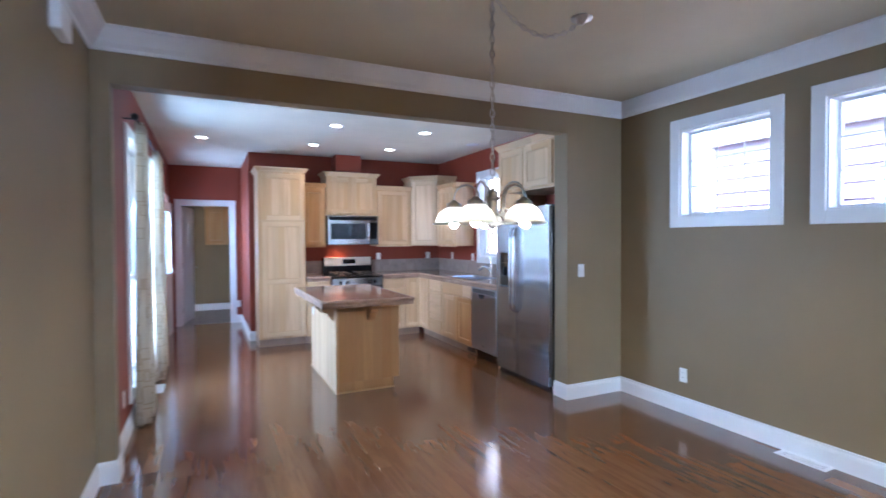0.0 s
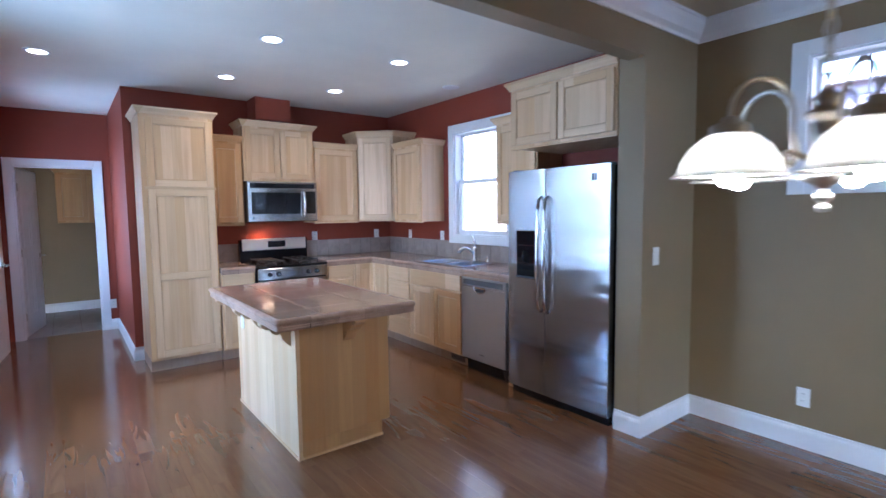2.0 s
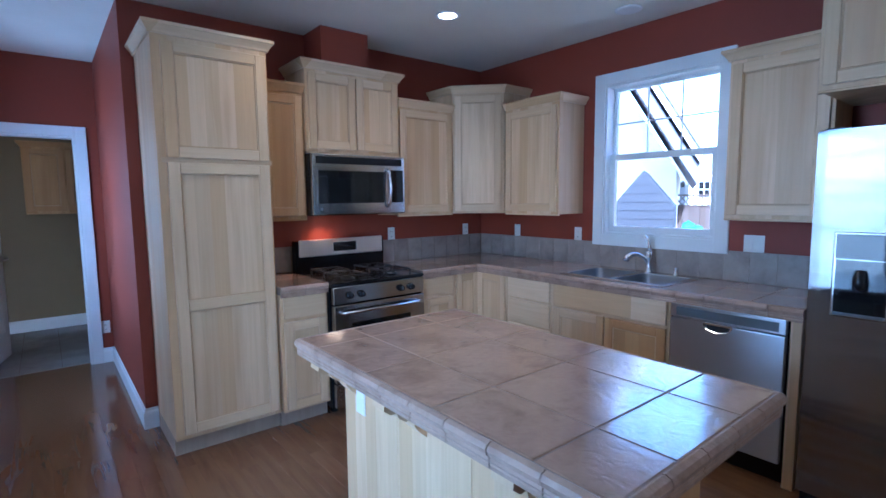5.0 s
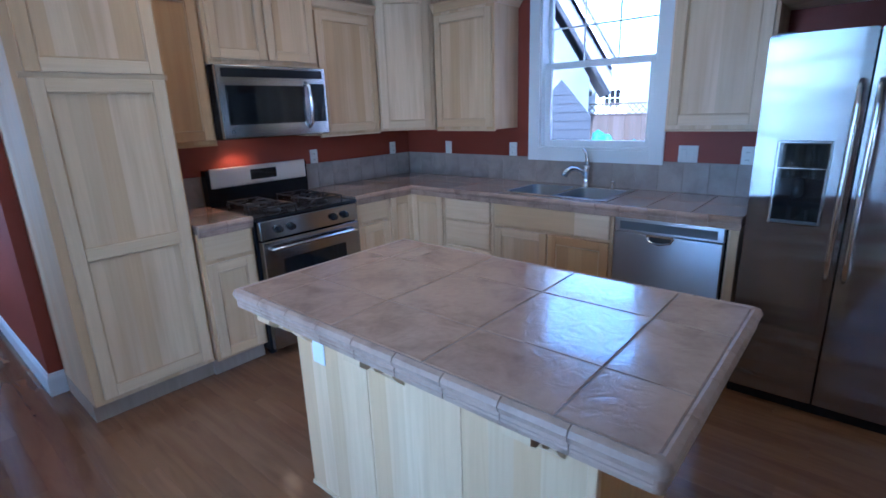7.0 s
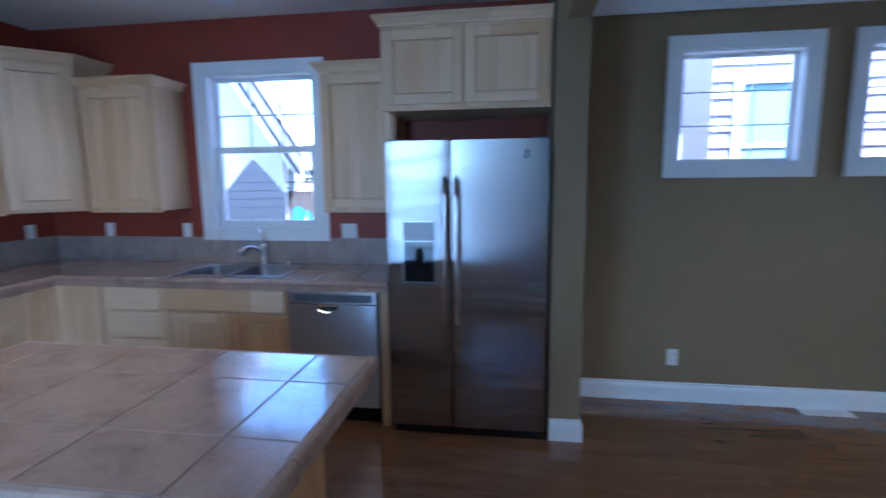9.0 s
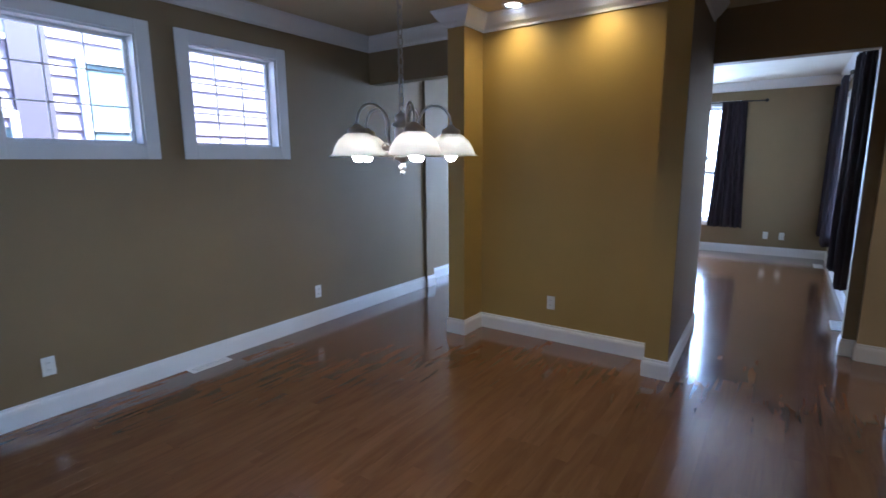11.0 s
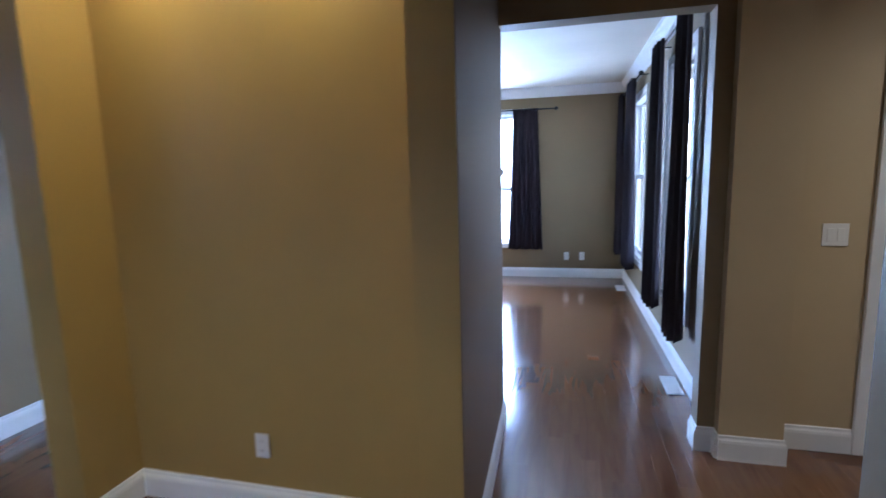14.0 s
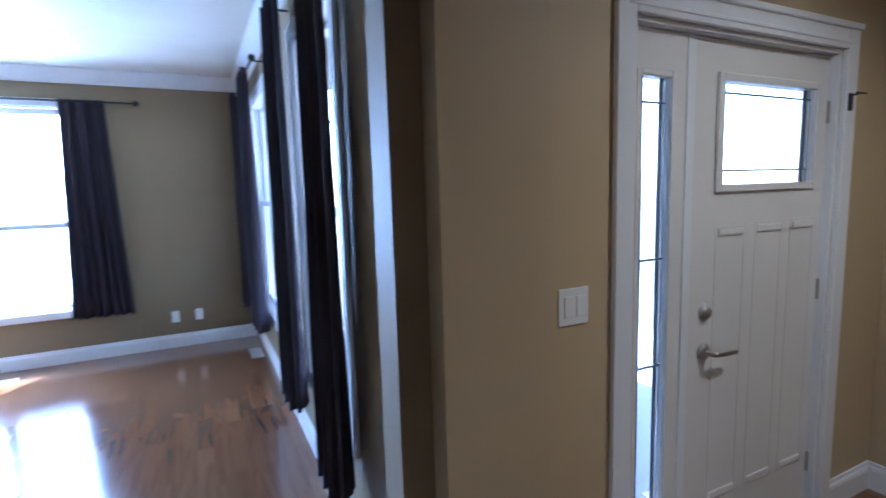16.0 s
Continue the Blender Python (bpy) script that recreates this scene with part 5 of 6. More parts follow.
for k in range(5):
    a = radians(72 * k + 71)
    c, s = math.cos(a), math.sin(a)

    def P(r, z):
        return (r * REACH * c, r * REACH * s, zq(z))
    pts = [P(0.034, 1.585), P(0.06, 1.578), P(0.085, 1.592), P(0.10, 1.64)]
    for q in range(9):
        t = radians(180 - 22.5 * q)
        pts.append(P(0.1925 + 0.0925 * math.cos(t), 1.69 + 0.085 * math.sin(t)))
    pts.append(P(0.285, 1.655))
    arm = part("arm", tube(bmesh.new(), pts, 0.0055, 8), M_NICKEL, ch, "gooseneck nickel arm", smooth=True)
    scr = []
    for q in range(14):
        t = radians(-40 + 32 * q)
        rr = 0.024 - 0.0012 * q
        scr.append(P(0.108 + rr * math.cos(t), 1.575 + rr * math.sin(t)))
    part("scroll", tube(bmesh.new(), scr, 0.0045, 6), M_NICKEL, arm, smooth=True)
    ctr = (0.285 * REACH * c, 0.285 * REACH * s, 0)
    part("socket_cup", lathe(bmesh.new(), prof_q([(0.0, 1.682), (0.016, 1.680), (0.022, 1.668), (0.042, 1.660), (0.047, 1.652), (0.047, 1.626), (0.051, 1.618), (0.0, 1.616)]), ctr, 18), M_NICKEL, arm, smooth=True)
    sh = part("shade", lathe(bmesh.new(), bell([(0.036, 1.628), (0.055, 1.618), (0.080, 1.596), (0.098, 1.565), (0.106, 1.540), (0.118, 1.533), (0.119, 1.530), (0.104, 1.537), (0.095, 1.563), (0.077, 1.592), (0.053, 1.613), (0.036, 1.622)]), ctr, 26), M_SHADE, ch, "milky bell glass shade", smooth=True)
    part("bulb", lathe(bmesh.new(), prof_q([(0.0, 1.508), (0.016, 1.511), (0.026, 1.522), (0.029, 1.536), (0.025, 1.558), (0.015, 1.590), (0.0, 1.592)]), ctr, 14), M_BULB, sh, "glowing bulb", smooth=True)


def chain(bm, pts, link=0.048, r=0.0028):
    """Oval links along a line, each turned a quarter from the last."""
    P_ = [Vector(p) for p in pts]
    L = [0]
    for a, b in zip(P_, P_[1:]):
        L.append(L[-1] + (b - a).length)
    n = int(L[-1] / (link * 0.76))
    for i in range(n):
        d0 = L[-1] * (i + 0.5) / n
        k = max(j for j in range(len(L) - 1) if L[j] <= d0)
        f = (d0 - L[k]) / (L[k + 1] - L[k])
        c = P_[k].lerp(P_[k + 1], f)
        d = (P_[k + 1] - P_[k]).normalized()
        u = d.cross(Vector((0.2, 1, 0.1))).normalized()
        if i % 2:
            u = d.cross(u)
        tube(bm, [c + d * (link / 2) * math.cos(t) + u * 0.012 * math.sin(t) for t in [2 * math.pi * q / 8 for q in range(8)]], r, 5, True)
    return bm


swag = [(0.0, 0, 2.685)]
for q in range(1, 13):
    f = q / 12
    swag.append((0.62 * f, 0.05 * f, 2.685 - 0.145 * (1 - (2 * f - 1) ** 2)))
part("chain", chain(bmesh.new(), [(0, 0, 1.70), (0, 0, 2.66)]), M_NICKEL, ch, "nickel hanging chain")
part("swag_chain", chain(bmesh.new(), swag), M_NICKEL, ch, "draped nickel chain")
part("cord", tube(bmesh.new(), [(0.004, 0.002, 1.70), (0.004, 0.002, 2.66)] + [(p[0], p[1] + 0.003, p[2]) for p in swag[1:]], 0.0022, 5), M_NICKEL, ch)
part("hook", tube(bmesh.new(), [(0, 0, 2.70), (0, 0, 2.685), (0.012, 0, 2.672), (0, 0, 2.66), (-0.010, 0, 2.668)], 0.003, 6), M_NICKEL, ch)
part("canopy", lathe(bmesh.new(), [(0.0, 2.66), (0.012, 2.662), (0.03, 2.675), (0.058, 2.69), (0.062, 2.70)], (0.62, 0.05, 0), 22), M_NICKEL, ch, smooth=True)
# white chime box high on the hall wall
cb = thing("door_chime", (-0.72, 3.80, 2.44), 90, "white plastic door chime box under the crown", "door chime")
part("case", box(-0.10, 0.10, -0.05, 0, -0.065, 0.065, 0.012, 3), M_PLATE, cb)

# ---- curtains ----


def curtain(name, at, turn, w, z0, z1, folds, amp, material, m=None, flare=0.0, label="", parts=(), lean=0.0, category="curtain", seed=1):
    """Pleated cloth hung from z1 to z0 along local x, with waves across y and a small hem."""
    r = random.Random(seed)
    ob = thing(name, (0, 0, 0), 0, label, category, "curtains")
    ob.matrix_world = (m or Matrix()) @ pose(at[0], at[1], 0, 0, 0, turn)
    bm = bmesh.new()
    nu, nz = folds * 8, 26
    ph = [r.uniform(-0.5, 0.5) for _ in range(folds + 1)]
    th = 0.003
    layers = []
    for side in (-1, 1):
        grid = []
        for j in range(nz + 1):
            f = j / nz
            row = []
            for i in range(nu + 1):
                u = i / nu
                k = int(u * folds * 0.999)
                s = 2 * math.pi * (u * folds) + ph[k] * 0.5
                A = amp * (0.55 + 0.45 * (1 - f)) * (0.8 + 0.4 * math.sin(3.1 * u * folds + ph[0]))
                x = (u - 0.5) * w * (1 + flare * (1 - f)) + 0.012 * math.sin(s * 0.5 + 2 * f) + lean * (1 - f)
                yy = A * math.sin(s + 0.6 * math.sin(2.2 * f + ph[k])) + side * th / 2
                row.append(bm.verts.new((x, yy, z0 + (z1 - z0) * f + (0.006 * math.sin(s) if j == 0 else 0))))
            grid.append(row)
        layers.append(grid)
        for j in range(nz):
            for i in range(nu):
                q = (grid[j][i], grid[j][i + 1], grid[j + 1][i + 1], grid[j + 1][i])
                bm.faces.new(q if side < 0 else q[::-1])
    a, b = layers
    for i in range(nu):
        bm.faces.new((a[0][i], b[0][i], b[0][i + 1], a[0][i + 1]))
        bm.faces.new((a[nz][i], a[nz][i + 1], b[nz][i + 1], b[nz][i]))
    for j in range(nz):
        bm.faces.new((a[j][0], a[j + 1][0], b[j + 1][0], b[j][0]))
        bm.faces.new((a[j][nu], b[j][nu], b[j + 1][nu], a[j + 1][nu]))
    part("cloth", bm, material, ob, smooth=True)
    return ob


def rod(at, turn, l, z, off=0.085, m=None, label="dark metal curtain rod with ball ends", r=0.009):
    ob = thing("curtain_rod", (0, 0, 0), 0, label, "curtain rod", "curtain rods")
    ob.matrix_world = (m or Matrix()) @ pose(at[0], at[1], z, 0, 0, turn)
    part("pole", tube(bmesh.new(), [(0, -off, 0), (l, -off, 0)], r, 10), M_IRON, ob, smooth=True)
    for x in (0, l):
        d = -1 if x == 0 else 1
        part("finial", lathe(bmesh.new(), [(0.0, d * 0.055), (0.014, d * 0.05), (0.026, d * 0.03), (0.024, d * 0.012), (0.010, 0.0), (0.0, 0.0)], (x, -off, 0), 14, "x"), M_IRON, ob, smooth=True)
        part("bracket", tube(bmesh.new(), [(x - d * 0.06, 0, 0.0), (x - d * 0.06, -off, 0.0)], 0.006, 6), M_IRON, ob)
    return ob


DK = "dark plum black pleated curtain panel"
# west wall of the living room, local frame of LIV, room toward +x: turn 90
rod((0, -1.74), 90, 1.50, 2.50, m=LIV)
rod((0, -4.30), 90, 1.56, 2.50, m=LIV)
for yy, ww, sd2 in ((-0.68, 0.25, 3), (-1.60, 0.32, 4)):
    curtain("curtain", (0.105, yy), 90, ww, 0.37, 2.52, 6, 0.052, M_CURTAIN, LIV, 0.15, DK, seed=sd2)
for yy, ww, sd2 in ((-3.30, 0.44, 5), (-4.36, 0.34, 6)):
    curtain("curtain", (0.105, yy), 90, ww, 0.39, 2.52, 7, 0.050, M_CURTAIN, LIV, 0.15, DK, seed=sd2)
# far wall: turn 180
rod((3.60, -LL), 180, 2.62, 2.405, m=LIV)
curtain("curtain", (1.38, -LL + 0.085), 180, 0.37, 0.42, 2.42, 7, 0.030, M_CURTAIN, LIV, 0.35, DK, seed=8)
curtain("curtain", (3.35, -LL + 0.085), 180, 0.27, 0.42, 2.42, 7, 0.030, M_CURTAIN, LIV, 0.35, DK, seed=9)
plate((-0.088, -4.576, 0.315), 180.4, "outlet")
plate((0.128, -4.5745, 0.315), 180.4, "blank")
# sheers at the patio window: turn 90, room toward +x
rod((-0.66, 5.32), 90, 2.5, 2.36, label="dark metal rod over the patio window")

m = bpy.data.materials.new("printed_sheer_cloth")
m.use_nodes = True
M_SHEER = m
nt = m.node_tree
b = bsdf(m)
b.inputs["Roughness"].default_value = 0.9
v = coords(m)
vor = nd(m, "ShaderNodeTexVoronoi", Scale=9.0)
vor.distance = "CHEBYCHEV"
ln(m, v, vor.inputs["Vector"])
print_col = ramp(m, vor.outputs["Distance"], [(0.0, (0.64, 0.56, 0.43)), (0.30, (0.64, 0.56, 0.43)), (0.33, (0.50, 0.41, 0.29)), (0.38, (0.50, 0.41, 0.29)), (0.42, (0.64, 0.56, 0.43))])
ln(m, print_col, b.inputs["Base Color"])
tr_ = nd(m, "ShaderNodeBsdfTranslucent")
ln(m, print_col, tr_.inputs["Color"])
tp = nd(m, "ShaderNodeBsdfTransparent")
mx = nd(m, "ShaderNodeMixShader")
mx.inputs[0].default_value = 0.30
ln(m, b.outputs[0], mx.inputs[1])
ln(m, tr_.outputs[0], mx.inputs[2])
mx2 = nd(m, "ShaderNodeMixShader")
mx2.inputs[0].default_value = 0.07
ln(m, mx.outputs[0], mx2.inputs[1])
ln(m, tp.outputs[0], mx2.inputs[2])
ln(m, mx2.outputs[0], nt.nodes["Material Output"].inputs["Surface"])
SH = "cream sheer curtain with printed brown squares"
curtain("sheer_curtain", (-0.575, 5.70), 90, 0.40, 0.02, 2.37, 6, 0.050, M_SHEER, None, 0.25, SH, seed=11)
curtain("sheer_curtain", (-0.575, 7.14), 90, 0.60, 0.02, 2.37, 7, 0.050, M_SHEER, None, 0.20, SH, seed=12)

# mantel shelf on the living room side of the core
mn = thing("mantel_shelf", (0.47, -0.11, 1.50), 0, "dark wooden mantel shelf on the core wall", "shelf")
M_MANTEL = wood("dark_mantel_wood", (0.10, 0.065, 0.045), (0.04, 0.025, 0.018), 0.3, 0.4, "x")
part("board", box(0.035, 1.4, -0.22, 0.0, 0.0, 0.04, 0.006, 2), M_MANTEL, mn)
part("moulding", box(0.065, 1.37, -0.18, 0.0, -0.045, 0.0, 0.008, 2), M_MANTEL, mn)

# ceiling fan in the living room
fn = thing("ceiling_fan", (1.55, -2.75, H), 0, "white ceiling fan with wide blades at rest", "ceiling fan")
part("canopy", lathe(bmesh.new(), [(0.0, -0.05), (0.03, -0.05), (0.06, -0.03), (0.07, 0.0)]), M_TRIM, fn, smooth=True)
part("downrod", tube(bmesh.new(), [(0, 0, -0.04), (0, 0, -0.16)], 0.012, 10), M_TRIM, fn, smooth=True)
part("motor", lathe(bmesh.new(), [(0.0, -0.28), (0.06, -0.28), (0.10, -0.25), (0.11, -0.20), (0.08, -0.16), (0.0, -0.15)]), M_TRIM, fn, smooth=True)
for k in range(5):
    bm = box(0.17, 0.68, -0.06, 0.06, -0.232, -0.226, 0.002, 1)
    bm.transform(pose(0, 0, 0, 0, 0, 72 * k + 69))
    bl = part("blade", bm, M_TRIM, fn)
    bm = box(0.09, 0.20, -0.015, 0.015, -0.236, -0.2325)
    bm.transform(pose(0, 0, 0, 0, 0, 72 * k + 69))
    part("blade_iron", bm, M_TRIM, bl)

# ---- outside ----
M_SIDING = paint("mauve_lap_siding", (0.34, 0.29, 0.33), 0.7, 0.3)
M_MAUVE = paint("mauve_board", (0.085, 0.075, 0.095), 0.7, 0.3)
M_SIDING2 = paint("slate_blue_siding", (0.014, 0.016, 0.024), 0.7, 0.3)
M_STUCCO = paint("pale_house_paint", (0.76, 0.71, 0.64), 0.8, 0.3)
M_PALE = paint("grey_house_paint", (0.20, 0.21, 0.23), 0.8, 0.3)
M_ROOF = paint("grey_shingle", (0.10, 0.09, 0.09), 0.9, 0.6)
M_SOFFIT = paint("dark_soffit", (0.13, 0.12, 0.14), 0.8, 0.3)
M_FENCE = wood("cedar_fence", (0.075, 0.055, 0.048), (0.045, 0.033, 0.028), 0.14, 0.8)
M_GRASS = paint("yard_ground", (0.20, 0.19, 0.15), 0.95, 0.8)
M_CONC = paint("porch_concrete", (0.45, 0.44, 0.42), 0.9, 0.5)
M_TEAL = mat("window_glass_teal", (0.22, 0.30, 0.30), 0.08)
tagged(finish("ground", box(-60, 70, -60, 70, -0.45, -0.30), M_GRASS), "bare pale yard ground between the houses", "ground", kind="structure")
tagged(finish("porch", box(-4.5, -0.78, -4.6, -0.24, -0.30, -0.06), M_CONC), "pale concrete porch slab before the front door", "porch", kind="structure")
tagged(finish("roof", box(-4.6, 3.95, -5.55, 12.9, 2.84, 3.0), M_ROOF), "flat roof deck with deep eaves over the house", "roof", kind="structure")


def prism(bm, pts, x0, x1):
    """A slab between two planes of x with an outline of (y, z)."""
    A = [bm.verts.new((x0, y_, z_)) for y_, z_ in pts]
    B = [bm.verts.new((x1, y_, z_)) for y_, z_ in pts]
    bm.faces.new(A)
    bm.faces.new(B[::-1])
    n = len(pts)
    for i in range(n):
        bm.faces.new((A[i], A[(i + 1) % n], B[(i + 1) % n], B[i]))
    return bm


def lap_wall(parent, y0, y1, z0, z1, x, material, lap=0.17, cuts_=(), top=None, lip=0.030):
    """Lap siding that faces -x: tilted boards, each proud at its lower edge."""
    n = int(round((z1 - z0) / lap))
    for i in range(n):
        a, b2 = z0 + i * lap, z0 + (i + 1) * lap
        s_ = [(y0, y1)]
        for c in cuts_:
            if c[2] < (a + b2) / 2 < c[3]:
                s_ = [q for p in s_ for q in ((p[0], min(p[1], c[0])), (max(p[0], c[1]), p[1])) if q[1] - q[0] > 0.01]
        if top:
            s_ = [(max(p[0], top(a)[0]), min(p[1], top(a)[1])) for p in s_]
        for s0, s1 in s_:
            if s1 - s0 < 0.02:
                continue
            e0, e1 = (max(s0, top(b2)[0]), min(s1, top(b2)[1])) if top else (s0, s1)
            vs = [(x - lip, s0, a), (x - lip, s1, a), (x, s1, a), (x, s0, a), (x - 0.006, e0, b2 + 0.01), (x - 0.006, e1, b2 + 0.01), (x, e1, b2 + 0.01), (x, e0, b2 + 0.01)]
            me = bpy.data.meshes.new("siding_board")
            me.from_pydata(vs, [], [(0, 1, 5, 4), (0, 3, 2, 1), (4, 5, 6, 7), (0, 4, 7, 3), (1, 2, 6, 5), (2, 3, 7, 6)])
            me.materials.append(material)
            o = new("siding_board", me)
            o.parent = parent


nh = thing("neighbour_house", (0, 0, 0), 0, "mauve lap sided neighbouring house with a pale window", "house")
NX = 6.1
part("wall", box(NX, NX + 5, -4, 3.09, -0.3, 4.4), M_SIDING, nh)
part("wall", box(NX, NX + 5, 3.09, 5.6, -0.3, 2.66), M_SIDING, nh, "low wing wall")
lap_wall(nh, 3.10, 5.6, -0.3, 2.58, NX - 0.001, M_SIDING, 0.18, ((3.15, 3.62, 1.5, 1.95),))
part("roof", box(NX - 0.12, NX + 5.1, 3.12, 5.65, 2.66, 2.71), M_TRIM, nh, "low wing roof edge")
lap_wall(nh, -4, 2.77, -0.3, 4.2, NX - 0.001, M_SIDING, 0.18, ((1.70, 2.47, 1.2, 2.55),))
part("corner_board", box(NX - 0.05, NX, 2.78, 3.09, -0.3, 4.3), M_MAUVE, nh, "dark mauve trim board")
part("corner_board", box(NX - 0.05, NX, 5.5, 5.62, -0.3, 2.65), M_TRIM, nh)
for y1_, w_, z0_, z1_ in ((2.47, 0.77, 1.2, 2.55), (3.62, 0.47, 1.5, 1.95)):
    bm = casing(bmesh.new(), 0, w_, z0_, z1_, 0.07, 0.05)
    bm.transform(pose(NX, y1_, 0, 0, 0, -90))
    wn2 = part("window", bm, M_TRIM, nh)
    part("pane", box(NX - 0.012, NX - 0.005, y1_ - w_, y1_, z0_, z1_), M_TEAL, wn2)
    part("sash_bar", box(NX - 0.03, NX - 0.012, y1_ - w_, y1_, (z0_ + z1_) / 2 - 0.02, (z0_ + z1_) / 2 + 0.02), M_TRIM, wn2)
part("roof", prism(bmesh.new(), [(-4.5, 4.35), (3.35, 4.35), (3.35, 4.5), (-4.5, 4.5)], NX - 0.3, NX + 5.3), M_ROOF, nh)
# steep gabled house seen through the kitchen window; local y runs along its front, local x into it
gh = thing("gabled_house", (9.9, 9.80, 0), 25, "pale house with a steep dark gable behind the yard", "house")
part("wall", prism(bmesh.new(), [(0.0, -0.3), (8.0, -0.3), (8.0, 2.0), (4.0, 8.5), (0.0, 2.0)], 0.0, 6.0), M_STUCCO, gh)
part("roof", prism(bmesh.new(), [(-0.35, 1.66), (4.0, 8.85), (8.35, 1.66), (8.35, 1.98), (4.0, 9.17), (-0.35, 1.98)], -1.7, 6.3), M_SOFFIT, gh, "dark steep roof with a deep soffit")
part("rake_board", prism(bmesh.new(), [(-0.42, 1.96), (4.0, 9.26), (8.42, 1.96), (8.42, 2.14), (4.0, 9.44), (-0.42, 2.14)], -1.76, -1.7), M_TRIM, gh, "white rake board")
part("rake_trim", prism(bmesh.new(), [(-0.42, 2.16), (4.0, 9.46), (8.42, 2.16), (8.42, 2.21), (4.0, 9.51), (-0.42, 2.21)], -1.8, 6.3), M_ROOF, gh)
sh_ = thing("garden_shed", (8.0, 8.87, 0), 25, "small slate blue sided shed with a gable front", "shed")
part("wall", prism(bmesh.new(), [(0.0, -0.3), (0.98, -0.3), (0.98, 1.30), (0.49, 1.90), (0.0, 1.30)], 0.0, 1.2), M_SIDING2, sh_)
lap_wall(sh_, 0.0, 0.98, -0.3, 1.8, -0.001, M_SIDING2, 0.14, (), lambda z: (0.0, 0.98) if z < 1.30 else ((z - 1.30) * 0.817, 0.98 - (z - 1.30) * 0.817), lip=0.012)
ph = thing("pale_house", (0, 0, 0), 0, "pale sunlit house with a six pane door", "house")
PX = 16.0
part("wall", box(PX, PX + 5, 2.0, 13.6, -0.3, 2.75), M_PALE, ph)
bm = casing(bmesh.new(), 0, 0.80, -0.25, 2.0, 0.10, 0.05, True)
bm.transform(pose(PX, 12.25, 0, 0, 0, -90))
dr2 = part("door", bm, M_TRIM, ph, "white door with six dark panes")
part("leaf", box(PX - 0.02, PX, 11.45, 12.25, -0.25, 2.0), M_TRIM, dr2)
for i in range(3):
    for j in range(2):
        part("pane", box(PX - 0.03, PX - 0.02, 11.56 + 0.175 * i, 11.70 + 0.175 * i, 1.43 + 0.25 * j, 1.65 + 0.25 * j), M_DKGLASS, dr2)
part("porch_lantern", lathe(bmesh.new(), [(0.0, 1.74), (0.05, 1.75), (0.07, 1.88), (0.03, 1.93), (0.0, 1.96)], (PX - 0.08, 12.53, 0), 10), M_SLOT, ph, "small dark porch lantern")
M_TARP = paint("teal_plastic_sheet", (0.03, 0.09, 0.11), 0.25, 0.6)


def covered_pile(at, w, h, seed):
    """A lumpy heap under plastic sheet that stands on the yard."""
    rr = random.Random(seed)
    ob = thing("covered_pile", (at[0], at[1], -0.30), 0, "heap under dark teal plastic sheet by the fence", "heap", "covered heaps")
    bm = bmesh.new()
    bmesh.ops.create_icosphere(bm, subdivisions=3, radius=1.0)
    ph_ = [rr.uniform(0, 6.28) for _ in range(4)]
    for v_ in bm.verts:
        c_ = v_.co
        k = 1 + 0.10 * math.sin(5 * c_.x + ph_[0]) + 0.09 * math.sin(7 * c_.y + ph_[1]) + 0.05 * math.sin(13 * (c_.x + c_.z) + ph_[2])
        v_.co = Vector((c_.x * 0.5 * k, c_.y * w * k, max(0.0, c_.z) * h * k))
    part("sheet", bm, M_TARP, ob, smooth=True)


covered_pile((11.4, 10.15), 0.36, 1.12, 1)
covered_pile((11.5, 9.35), 0.30, 0.92, 2)
covered_pile((11.3, 9.72), 0.22, 0.84, 3)
fe = thing("fence", (0, 0, 0), 0, "cedar board fence with a lattice top", "fence")
FEX = 12.5
for i in range(20):
    y_ = 2.9 + 0.42 * i
    part("board", box(FEX, FEX + 0.025, y_ + 0.004, y_ + 0.416, -0.3, 1.22), M_FENCE, fe)
for i in range(5):
    part("post", box(FEX - 0.04, FEX + 0.06, 2.9 + 2.1 * i, 3.0 + 2.1 * i, -0.3, 1.58), M_FENCE, fe)
part("rail", box(FEX - 0.01, FEX + 0.04, 2.9, 11.3, 1.22, 1.25), M_FENCE, fe)
part("rail", box(FEX - 0.01, FEX + 0.04, 2.9, 11.3, 1.47, 1.51), M_FENCE, fe)
for i in range(52):
    y_ = 2.9 + 0.16 * i
    for sg in (-1, 1):
        part("lattice_strip", tube(bmesh.new(), [(FEX + 0.01 + 0.004 * sg, y_, 1.25), (FEX + 0.01 + 0.004 * sg, y_ + sg * 0.22, 1.47)], 0.012, 4), M_FENCE, fe)

# ---- floor planks ----
PW = 0.09
rnd = random.Random(5)
plank_mesh = {}
count = 0
cols = int((4.3 + 3.2) / PW)
rest_v, rest_f = [], []


def plank_box(x0, x1, y0, y1, dz):
    c = 0.0001
    z1, z0 = dz, -0.006
    return [(x0, y0, z0), (x1, y0, z0), (x1, y1, z0), (x0, y1, z0), (x0, y0, z1 - c), (x1, y0, z1 - c), (x1, y1, z1 - c), (x0, y1, z1 - c),
            (x0 + c, y0 + c, z1), (x1 - c, y0 + c, z1), (x1 - c, y1 - c, z1), (x0 + c, y1 - c, z1)]


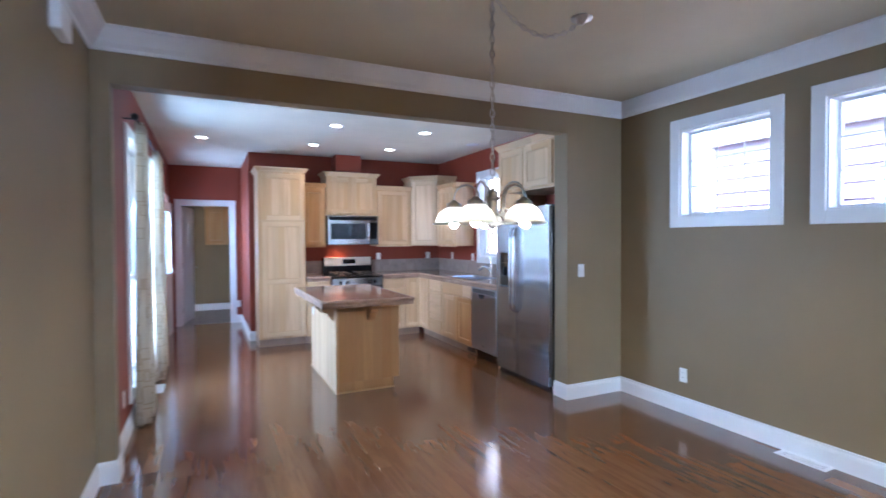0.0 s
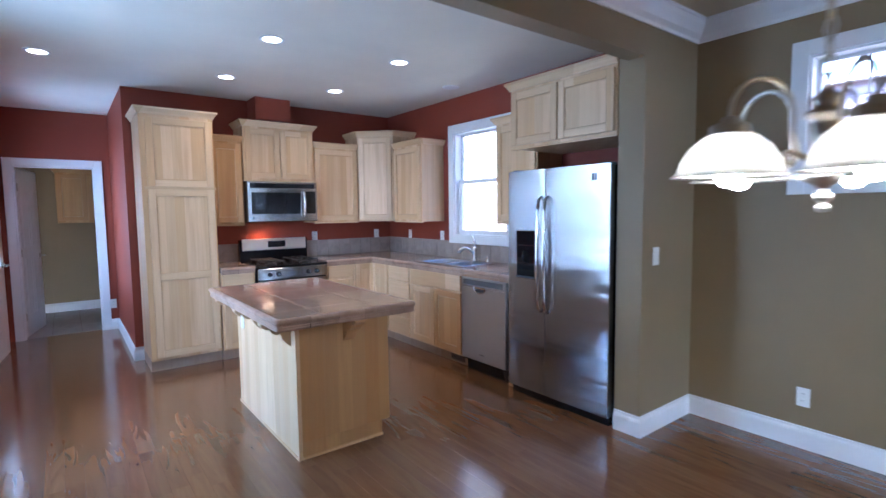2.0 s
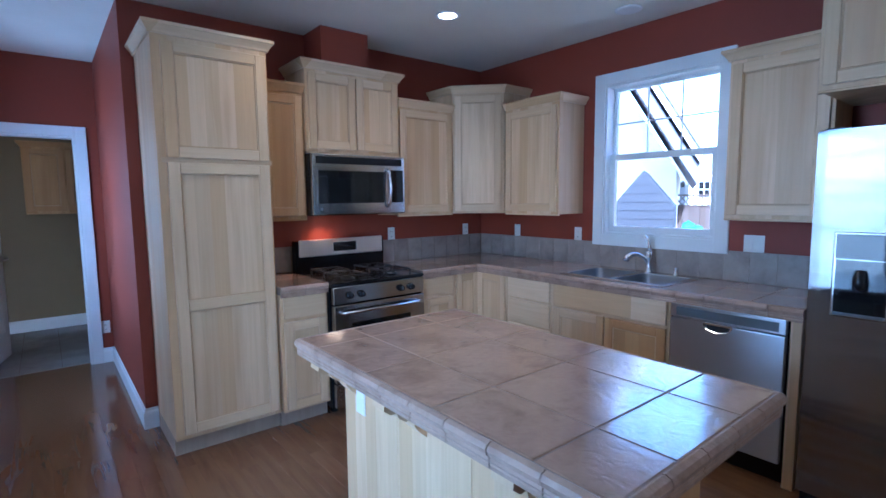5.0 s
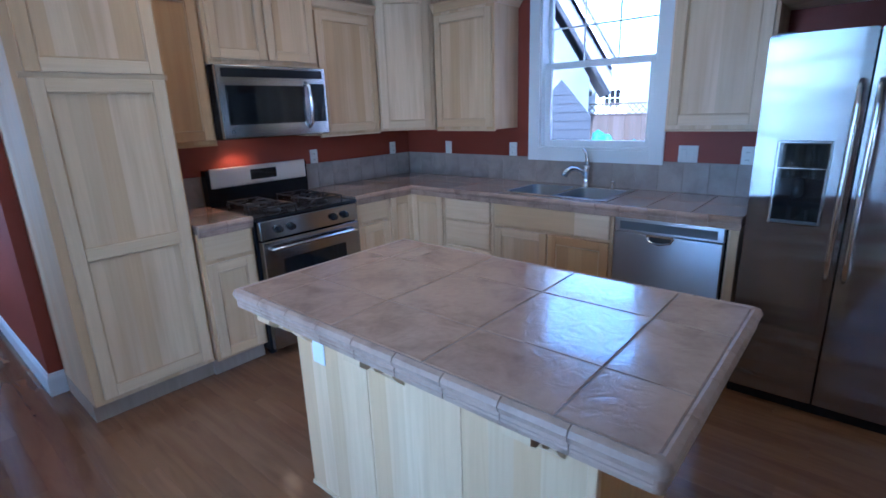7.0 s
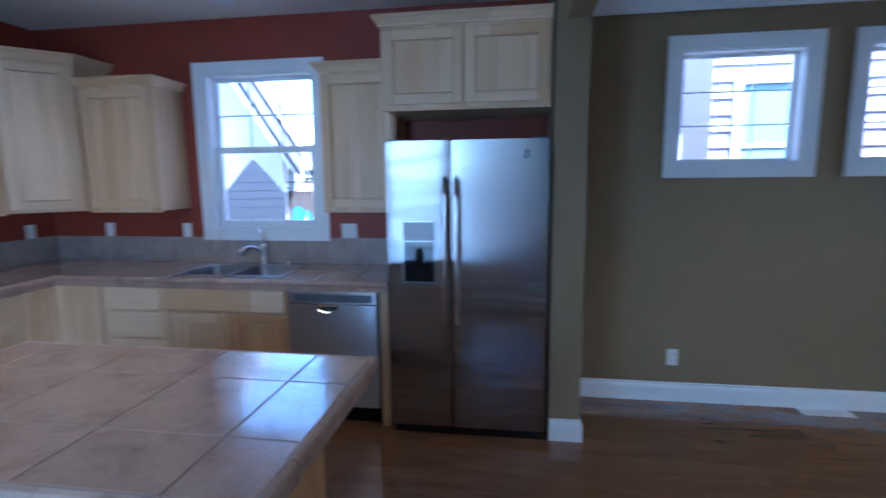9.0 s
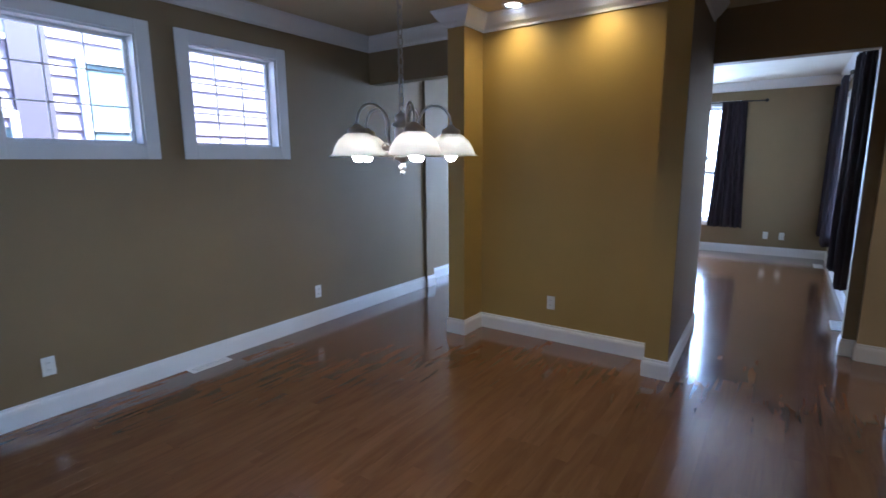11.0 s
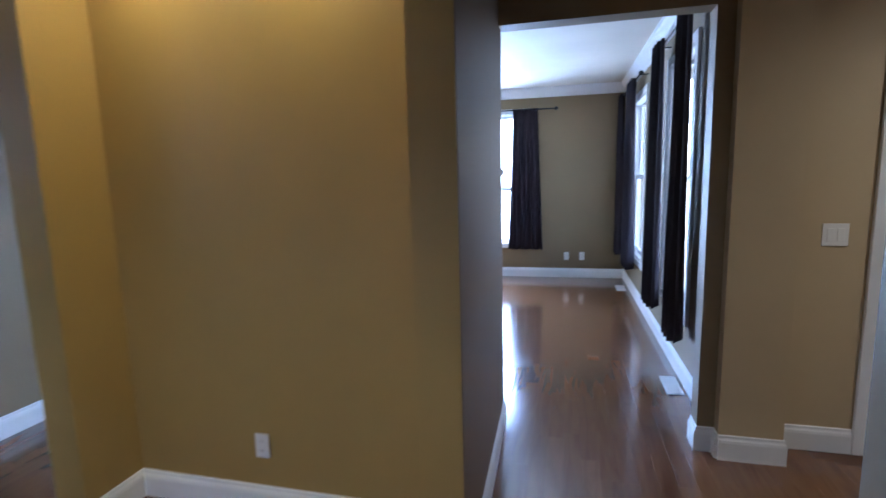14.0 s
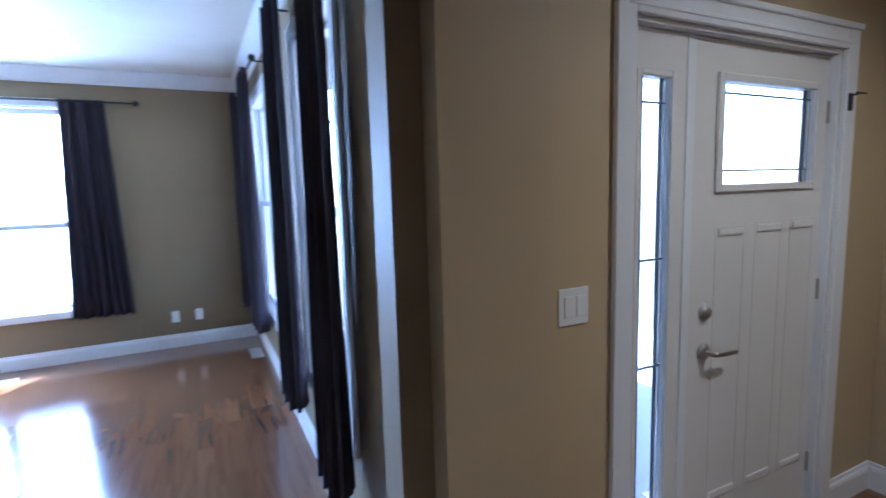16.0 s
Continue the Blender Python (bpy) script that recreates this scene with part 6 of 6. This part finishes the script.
PF = [(0, 1, 5, 4), (1, 2, 6, 5), (2, 3, 7, 6), (3, 0, 4, 7), (4, 5, 9, 8), (5, 6, 10, 9), (6, 7, 11, 10), (7, 4, 8, 11), (8, 9, 10, 11)]
LENS = [0.45, 0.6, 0.75, 0.9, 1.05, 1.2]
for i in range(cols):
    x = -3.2 + i * PW
    y = -5.0 - rnd.random() * 1.0
    while y < 10.46:
        ln_ = rnd.choice(LENS)
        y0, y1 = max(y, -5.0), min(y + ln_, 10.46)
        g = 0.0002
        y += ln_
        if y1 - y0 < 0.05:
            continue
        xm, ym_ = x + PW / 2, (y0 + y1) / 2
        if xm > 3.66 or (xm > 3.48 and ym_ > 0.2) or (xm < -0.86 and (ym_ > 3.5 or ym_ < -0.2)):
            continue
        near = -0.62 < x < 1.55 and 0.3 < y0 and y1 < 5.2 and abs(y1 - y0 - ln_) < 1e-9
        if near and count < 290:
            if ln_ not in plank_mesh:
                me = bpy.data.meshes.new("plank")
                me.from_pydata(plank_box(g, PW - g, g, ln_ - g, 0.0), [], PF)
                me.materials.append(M_FLOOR)
                plank_mesh[ln_] = me
            ob = new("plank", plank_mesh[ln_])
            ob.location = (x, y0, rnd.uniform(-0.00006, 0.0))
            ob.parent = floor_ob
            count += 1
        else:
            n = len(rest_v)
            rest_v += plank_box(x + g, x + PW - g, y0 + g, y1 - g, rnd.uniform(-0.00006, 0.0))
            rest_f += [tuple(n + k for k in f) for f in PF]
me = bpy.data.meshes.new("planks")
me.from_pydata(rest_v, [], rest_f)
me.materials.append(M_FLOOR)
ob = new("planks", me)
ob.parent = floor_ob
tagged(ob, kind="stuff")

# laundry tiles
tile_me = bpy.data.meshes.new("tile")
tile_me.from_pydata(plank_box(0.002, 0.298, 0.002, 0.298, 0.002), [], PF)
tile_me.materials.append(M_LTILE)
for i in range(6):
    for j in range(6):
        ob = new("tile", tile_me)
        ob.location = (-1.15 + 0.30 * i, 10.47 + 0.30 * j, 0)
        ob.parent = laundry_floor
